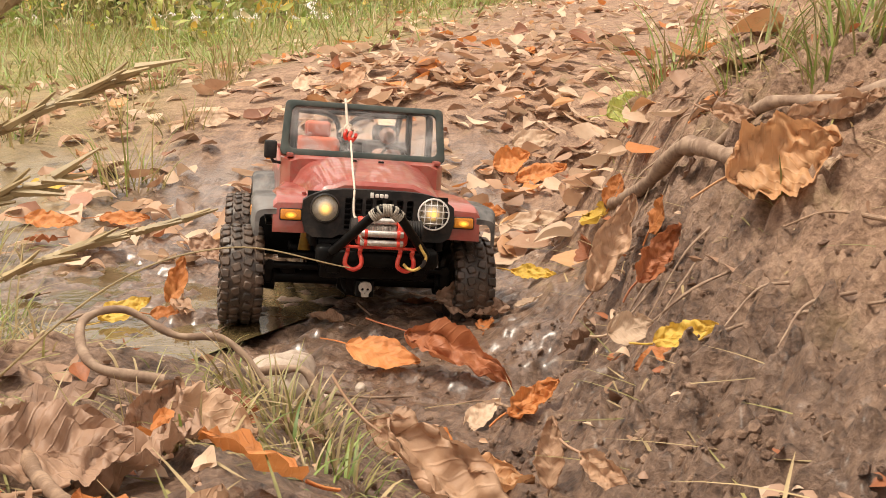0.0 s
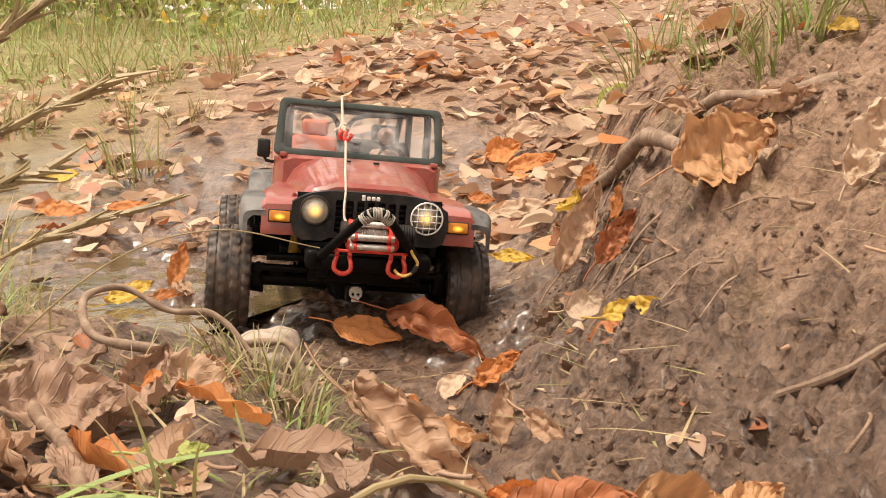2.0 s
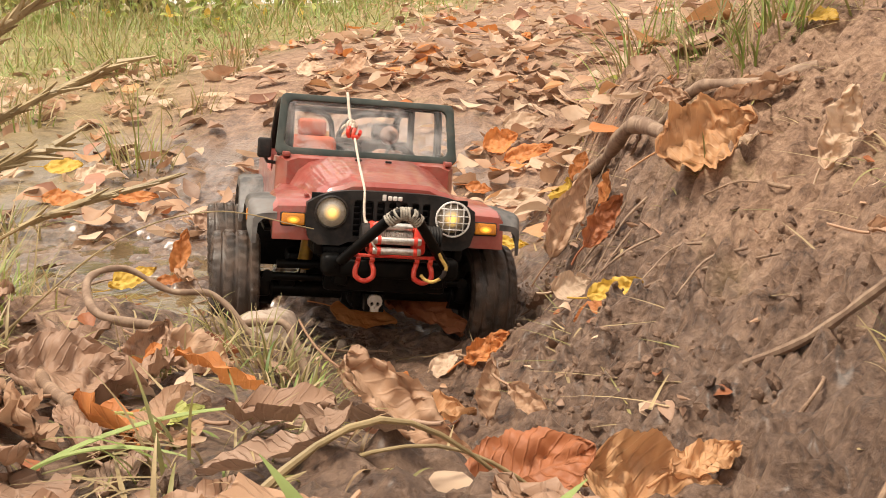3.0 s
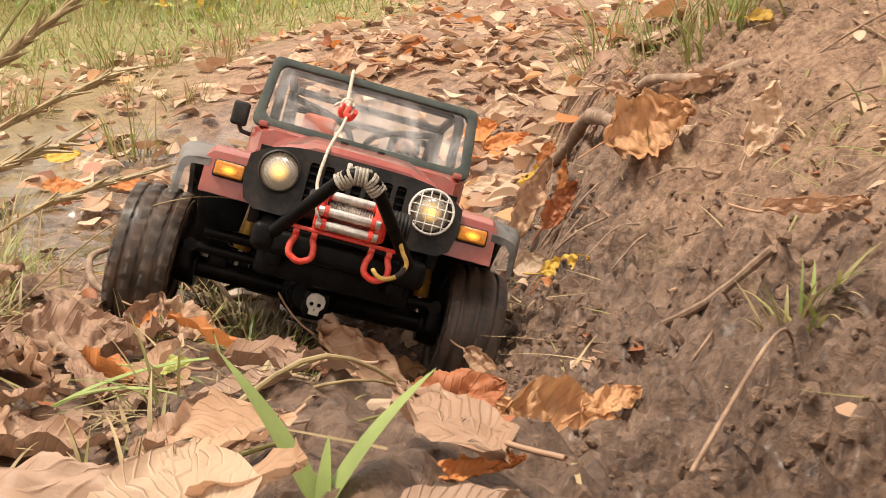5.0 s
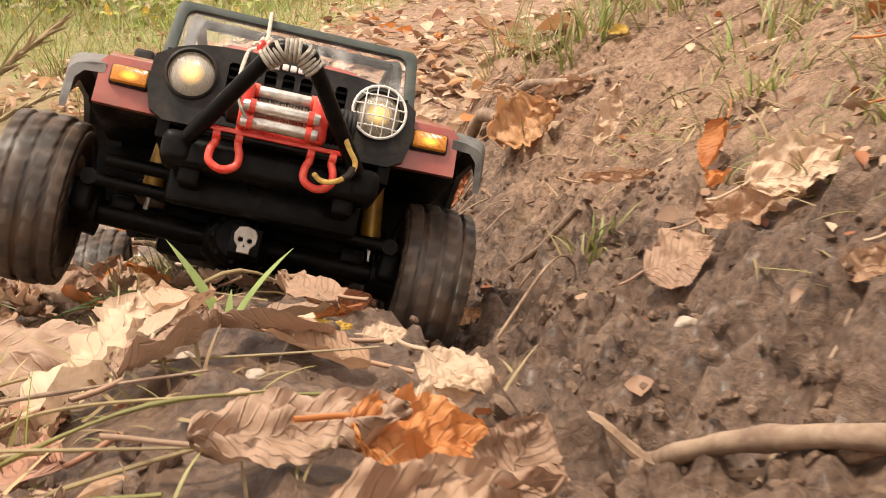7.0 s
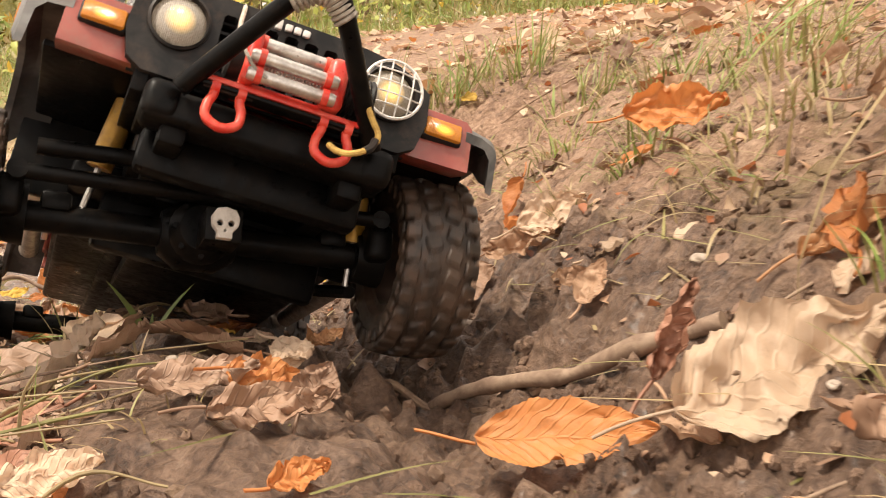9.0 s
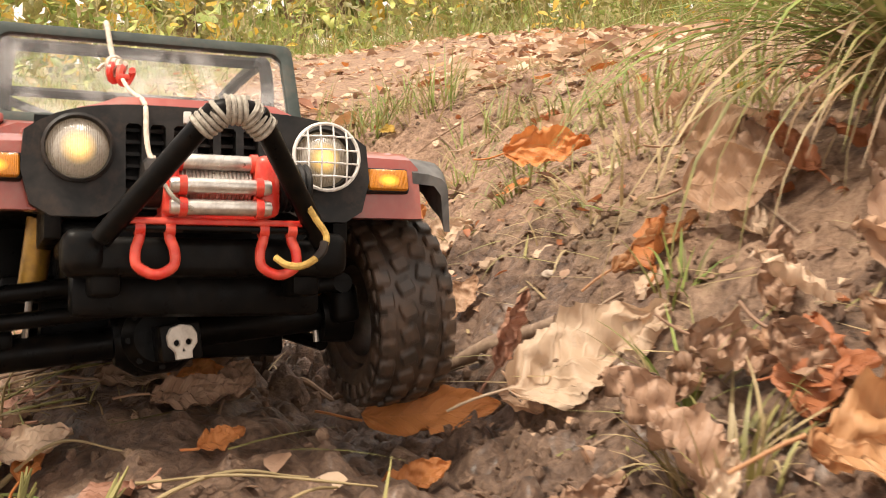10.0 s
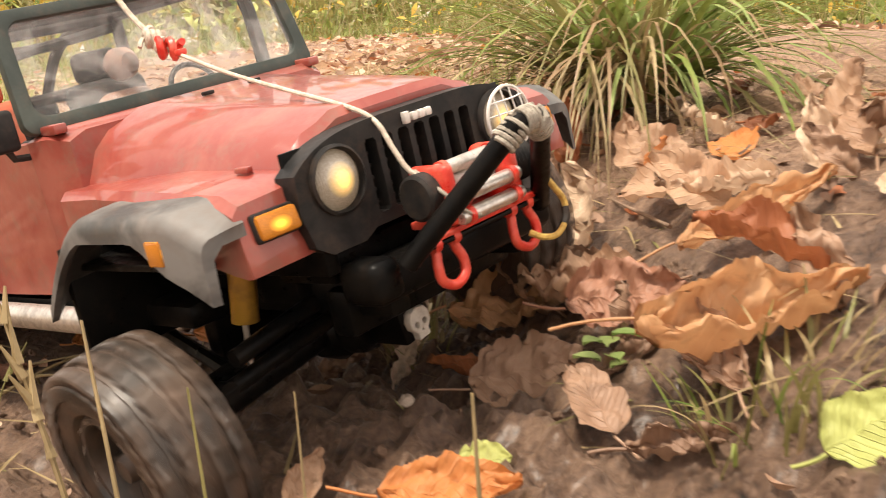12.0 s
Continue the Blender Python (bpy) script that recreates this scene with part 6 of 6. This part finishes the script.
# ---- what nobody could count: litter, meadow, undergrowth, woods ----
def leaf_litter():
    rnd, rows = random.Random(31), []
    mats = [TAN, PALE, BROWN, ORANGE, RUSSET, UMBER, APRICOT]
    while len(rows) < 5200:
        x, y = rnd.uniform(-1.3, 2.2), 0.85 + 3.5 * rnd.random() ** 1.3
        heaps = 0.5 + 0.9 * noise.noise(Vector((x * 4, y * 3, 5)))
        thick = 0.9 * float(smooth(-0.35, -0.05, x)) * float(smooth(1.1, 1.5, y)) + 0.25
        if x < 0.03 and y < 1.75:
            thick = 0.3
        # few on the beaten path, and on the meadow only along its edge
        path = float(smooth(1.9, 2.5, y)) * (1 - float(meadow_at(x, y)))
        thick *= (1 - 0.9 * path) * (1 - 0.85 * float(meadow_at(x, y)))
        rim = math.exp(-((float(meadow_at(x, y)) - 0.4) / 0.3) ** 2) * 0.5
        if (y < 1.05 and -0.55 < x < 0.1) or rnd.random() > (thick + rim) * max(0.1, heaps):
            continue
        L = rnd.uniform(0.02, 0.055)
        vs, fs = chip(rnd, x, y, max(ground_at(x, y), 0.010 if x < 0.2 and y < 1.5 else -1) + 0.004 + 0.006 * rnd.random(), L, L * rnd.uniform(0.4, 0.75), 15, True)
        rows.append((vs, fs, rnd.choices(range(7), (4, 8, 3, 0.5, 0.3, 0.7, 0.5))[0]))
    return flock("leaf_litter", rows, mats, "thick litter of dry fallen leaves", "leaf litter", None)


def crumbs():
    """Bits of leaf, straw and bark between the near leaves."""
    rnd, rows = random.Random(32), []
    while len(rows) < 6000:
        x, y = rnd.uniform(-0.5, 0.62), rnd.uniform(-0.65, 1.15)
        if rnd.random() > (0.12 if -0.04 < x - float(track_x(y)) < 0.12 or 0.12 < x < 0.22 and y < 0.6 else 0.75) or (y > 0.66 and x < 0.1):
            continue
        z = ground_at(x, y) + 0.0015
        if rnd.random() < 0.55:
            L = rnd.uniform(0.012, 0.05)
            verts, faces = [], []
            blade_strip(verts, faces, (x, y, z), rnd.uniform(0, 6.28), L, rnd.uniform(1.2, 1.6), rnd.uniform(0.0007, 0.0016), rnd.uniform(-0.1, 0.35), 4)
            rows.append((verts, faces, rnd.choice((4, 4, 5))))
        else:
            L = rnd.uniform(0.004, 0.014)
            vs, fs = chip(rnd, x, y, z, L, L * rnd.uniform(0.4, 0.9), 20)
            rows.append((vs, fs, rnd.choice((0, 1, 2, 2, 3))))
    return flock("plant_crumbs", rows, [TAN, PALE, BROWN, RUSSET, STRAW, OLIVE], "crumbs of leaf, straw and bark on the earth", "plant litter", None)


def meadow():
    rnd, rows = random.Random(33), []
    while len(rows) < 17000:
        y = 1.9 + 7.5 * rnd.random() ** 1.6
        x = rnd.uniform(-1, 1) * (1.0 + 0.5 * y) - 0.35
        if rnd.random() > float(meadow_at(x, y)):
            continue
        tall = float(smooth(2.4, 5.0, y + 0.5 * max(0.0, -x - 0.4)))
        h = rnd.uniform(0.04, 0.1) * (1 - tall) + rnd.uniform(0.1, 0.24) * tall
        verts, faces = [], []
        blade_strip(verts, faces, (x, y, ground_at(x, y) - 0.01), rnd.uniform(0, 6.28), h, rnd.uniform(0, 0.8), rnd.uniform(0.002, 0.0045), rnd.uniform(0.3, 1.9), 4)
        rows.append((verts, faces, rnd.choices((0, 1, 2, 3), (4, 2.2, 2.5, 1.5))[0]))
    return flock("meadow_grass", rows, [OLIVE, STRAW, GREEN, FRESH], "rank yellow-green meadow grass", "meadow", None)


def undergrowth():
    """Weeds and low shrubs behind the path, in leafy clumps."""
    rnd, rows = random.Random(34), []
    for k in range(210):
        y = 4.5 + 3.6 * rnd.random() ** 1.3
        x = rnd.uniform(-5.0, 6.0)
        g, top = ground_at(x, y), rnd.uniform(0.15, 0.5) + 0.25 * (y - 4.5)
        m = rnd.choices((0, 1, 2, 3), (5, 4, 0.8, 0.5))[0]
        for j in range(rnd.randrange(34, 56)):
            u = rnd.random()
            r = 0.24 * (0.4 + u * 0.6)
            vs, fs = chip(rnd, x + rnd.gauss(0, r), y + rnd.gauss(0, r), g + top * u, rnd.uniform(0.035, 0.08), rnd.uniform(0.015, 0.035), 40)
            rows.append((vs, fs, m if rnd.random() < 0.75 else rnd.randrange(5)))
        for j in range(12):
            verts, faces = [], []
            blade_strip(verts, faces, (x + rnd.gauss(0, 0.15), y + rnd.gauss(0, 0.15), g - 0.01), rnd.uniform(0, 6.28), top * rnd.uniform(0.6, 1.1), rnd.uniform(0, 0.5), 0.004, rnd.uniform(0.2, 1.3), 5)
            rows.append((verts, faces, rnd.choice((0, 1, 4))))
    return flock("undergrowth", rows, [OLIVE, GREEN, LIME, YELLOW, STRAW], "tangled green and yellow weeds and shrubs", "undergrowth", None)


def woods():
    """The edge of a wood far behind: trunks and leafy clumps."""
    rnd, rows = random.Random(35), []
    for k in range(34):
        x, y = rnd.uniform(-12, 13), rnd.uniform(10, 17)
        verts, faces = [], []
        g, r = float(ground_z(x, y)), rnd.uniform(0.1, 0.22)
        for i in range(7):
            for s in range(7):
                a = 2 * math.pi * s / 7
                q = r * (1 - 0.09 * i)
                verts.append(Vector((x + q * math.cos(a) + 0.04 * i * math.sin(k), y + q * math.sin(a), g - 0.1 + 0.62 * i)))
        for i in range(6):
            for s in range(7):
                faces.append((7 * i + s, 7 * i + (s + 1) % 7, 7 * i + 7 + (s + 1) % 7, 7 * i + 7 + s))
        rows.append((verts, faces, 3))
        for j in range(230):
            u = rnd.random() ** 1.5
            vs, fs = chip(rnd, x + rnd.gauss(0, 1.3), y + rnd.gauss(0, 1.0), g + 0.2 + 3.4 * u, rnd.uniform(0.25, 0.5), rnd.uniform(0.15, 0.3), 45)
            rows.append((vs, fs, rnd.choices((0, 1, 2), (4, 2, 1))[0]))
    return flock("woods", rows, [OLIVE, GREEN, YELLOW, WOOD], "autumn woodland edge far behind the meadow", "woods", None)


def clods():
    """Broken lumps of wet earth along the rut and the cut bank."""
    base = bmesh.new()
    bmesh.ops.create_icosphere(base, subdivisions=1, radius=0.5)
    pts, tris = [v.co.copy() for v in base.verts], [tuple(v.index for v in f.verts) for f in base.faces]
    base.free()
    rnd, rows = random.Random(36), []
    while len(rows) < 3600:
        x, y = rnd.uniform(-0.08, 0.34), rnd.uniform(-0.6, 0.78)
        here = noise.noise(Vector((x * 16, y * 16, 7)))
        edge = math.exp(-((x - float(track_x(y)) - 0.16) / 0.07) ** 2)
        if rnd.random() > (0.15 + edge) * (0.35 + 1.3 * here):
            continue
        s = 0.0022 + 0.0062 * rnd.random() ** 2.2
        m = pose(x, y, ground_at(x, y) + 0.12 * s, rnd.uniform(0, 360), rnd.uniform(0, 360), rnd.uniform(0, 360)) @ Matrix.Diagonal((s, s * rnd.uniform(0.6, 1), s * rnd.uniform(0.45, 0.9), 1))
        rows.append(([m @ (p * rnd.uniform(0.7, 1.25)) for p in pts], tris, 0))
    ob = flock("mud_clods", rows, [MUD], "broken lumps of wet brown mud", "mud clods", None)
    wet = ob.data.attributes.new("wet", "FLOAT", "POINT")
    wet.data.foreach_set("value", np.full(len(ob.data.vertices), 0.3))
    ob.data.polygons.foreach_set("use_smooth", np.zeros(len(ob.data.polygons), bool))
    return ob


leaf_litter()
clods()
crumbs()
meadow()
undergrowth()
woods()


# ---- what moves ----
CAR_ROWS = [
    (0.0, -0.0602, 0.8345, -0.0235, -3.7, 4.8, 10.0),
    (0.5, -0.0555, 0.8240, -0.0255, -4.6, 5.0, 9.9),
    (1.0, -0.0530, 0.8065, -0.0240, -4.4, 5.7, 9.7),
    (1.5, -0.0532, 0.7814, -0.0205, -3.2, 6.3, 9.9),
    (2.0, -0.0525, 0.7500, -0.0205, -3.9, 6.1, 9.6),
    (2.5, -0.0435, 0.7008, -0.0200, -3.2, 5.8, 11.0),
    (3.0, -0.0253, 0.6540, -0.0140, -5.0, 5.9, 12.8),
    (3.2, -0.0190, 0.6309, -0.0080, -7.0, 6.3, 12.8),
    (4.0, -0.0230, 0.5280, 0.0200, -10.5, 9.0, 11.0),
    (4.8, -0.0320, 0.4282, 0.0420, -12.5, 13.7, 6.6),
    (5.0, -0.0370, 0.4035, 0.0430, -13.0, 16.6, 3.8),
    (5.5, -0.0290, 0.3440, 0.0590, -15.0, 20.0, 2.3),
    (6.0, -0.0160, 0.2750, 0.0776, -17.8, 18.4, 3.6),
    (6.5, -0.0070, 0.2150, 0.0965, -19.5, 16.9, 3.5),
    (7.0, 0.0070, 0.1480, 0.1200, -20.3, 13.7, 4.5),
    (7.2, 0.0125, 0.1200, 0.1275, -20.0, 14.3, 6.5),
    (8.0, 0.0380, 0.0150, 0.1680, -24.0, 19.5, 8.0),
    (8.8, 0.0625, -0.0790, 0.1965, -24.6, 22.3, 8.4),
    (9.0, 0.0645, -0.0995, 0.1965, -23.2, 21.0, 8.6),
    (9.5, 0.0750, -0.1600, 0.1875, -18.8, 14.6, 10.2),
    (10.0, 0.0940, -0.2219, 0.1775, -13.4, 6.4, 12.6),
    (10.5, 0.1241, -0.2840, 0.1740, -10.3, 0.9, 16.0),
    (11.0, 0.1618, -0.3310, 0.1770, -8.5, -1.6, 21.1),
    (11.5, 0.2040, -0.3660, 0.1790, -6.8, -5.6, 26.6),
    (12.0, 0.2515, -0.4040, 0.1850, -6.8, -10.2, 31.0),
]


# seconds, the front axle's lean against the body, the rear axle's, the steering, in degrees
AXLE_ROWS = [(0.0, 0, 0, 2), (3.0, 0, -3, 0), (4.8, 0, -8, 0), (5.5, 0, -9, 0), (7.0, 2, -9, 0), (8.8, -9, -10, 0), (9.5, -9, -6, 0), (10.5, -4, 0, 5), (11.0, -5, 2, 2), (11.5, -7, 4, -2), (12.0, -8, 6, -4)]
# seconds and the wheels' speed in degrees a second; they slip in the mud
SPIN = [(0.0, 60), (0.9, 90), (1.3, 480), (2.4, 700), (3.2, 760), (7.2, 760), (8.6, 420), (9.2, 220), (10.4, 260), (10.9, 620), (12.0, 780)]


def lean_at(t, column):
    return float(np.interp(t, [r[0] for r in AXLE_ROWS], [r[column] for r in AXLE_ROWS]))


def motions():
    walk(car, [(t, pose(x, y, z, rx, ry, rz)) for t, x, y, z, rx, ry, rz in CAR_ROWS])
    steps = [k / 10 for k in range(121)]
    walk(front_axle, [(t, pose(AXLE_X, AXLE_Y, AXLE_Z, 0, lean_at(t, 1), 0)) for t in steps])
    walk(rear_axle, [(t, pose(AXLE_X, REAR_Y, AXLE_Z, 0, lean_at(t, 2), 0)) for t in steps])
    speed = [float(np.interp(t, [r[0] for r in SPIN], [r[1] for r in SPIN])) for t in steps]
    for wheel, side, y in WHEELS:
        front, angle, rows = y == AXLE_Y, 37.0 * side, []
        for t, v in zip(steps, speed):
            lean, steer = lean_at(t, 1 if front else 2), lean_at(t, 3) if front else 0
            rows.append((t, pose(AXLE_X, y, AXLE_Z, 0, lean, 0) @ pose(side * WHEEL_X, 0, 0, 0, 0, steer) @ pose(0, 0, 0, angle, 0, 0)))
            angle += v * 0.1
        walk(wheel, rows)


motions()
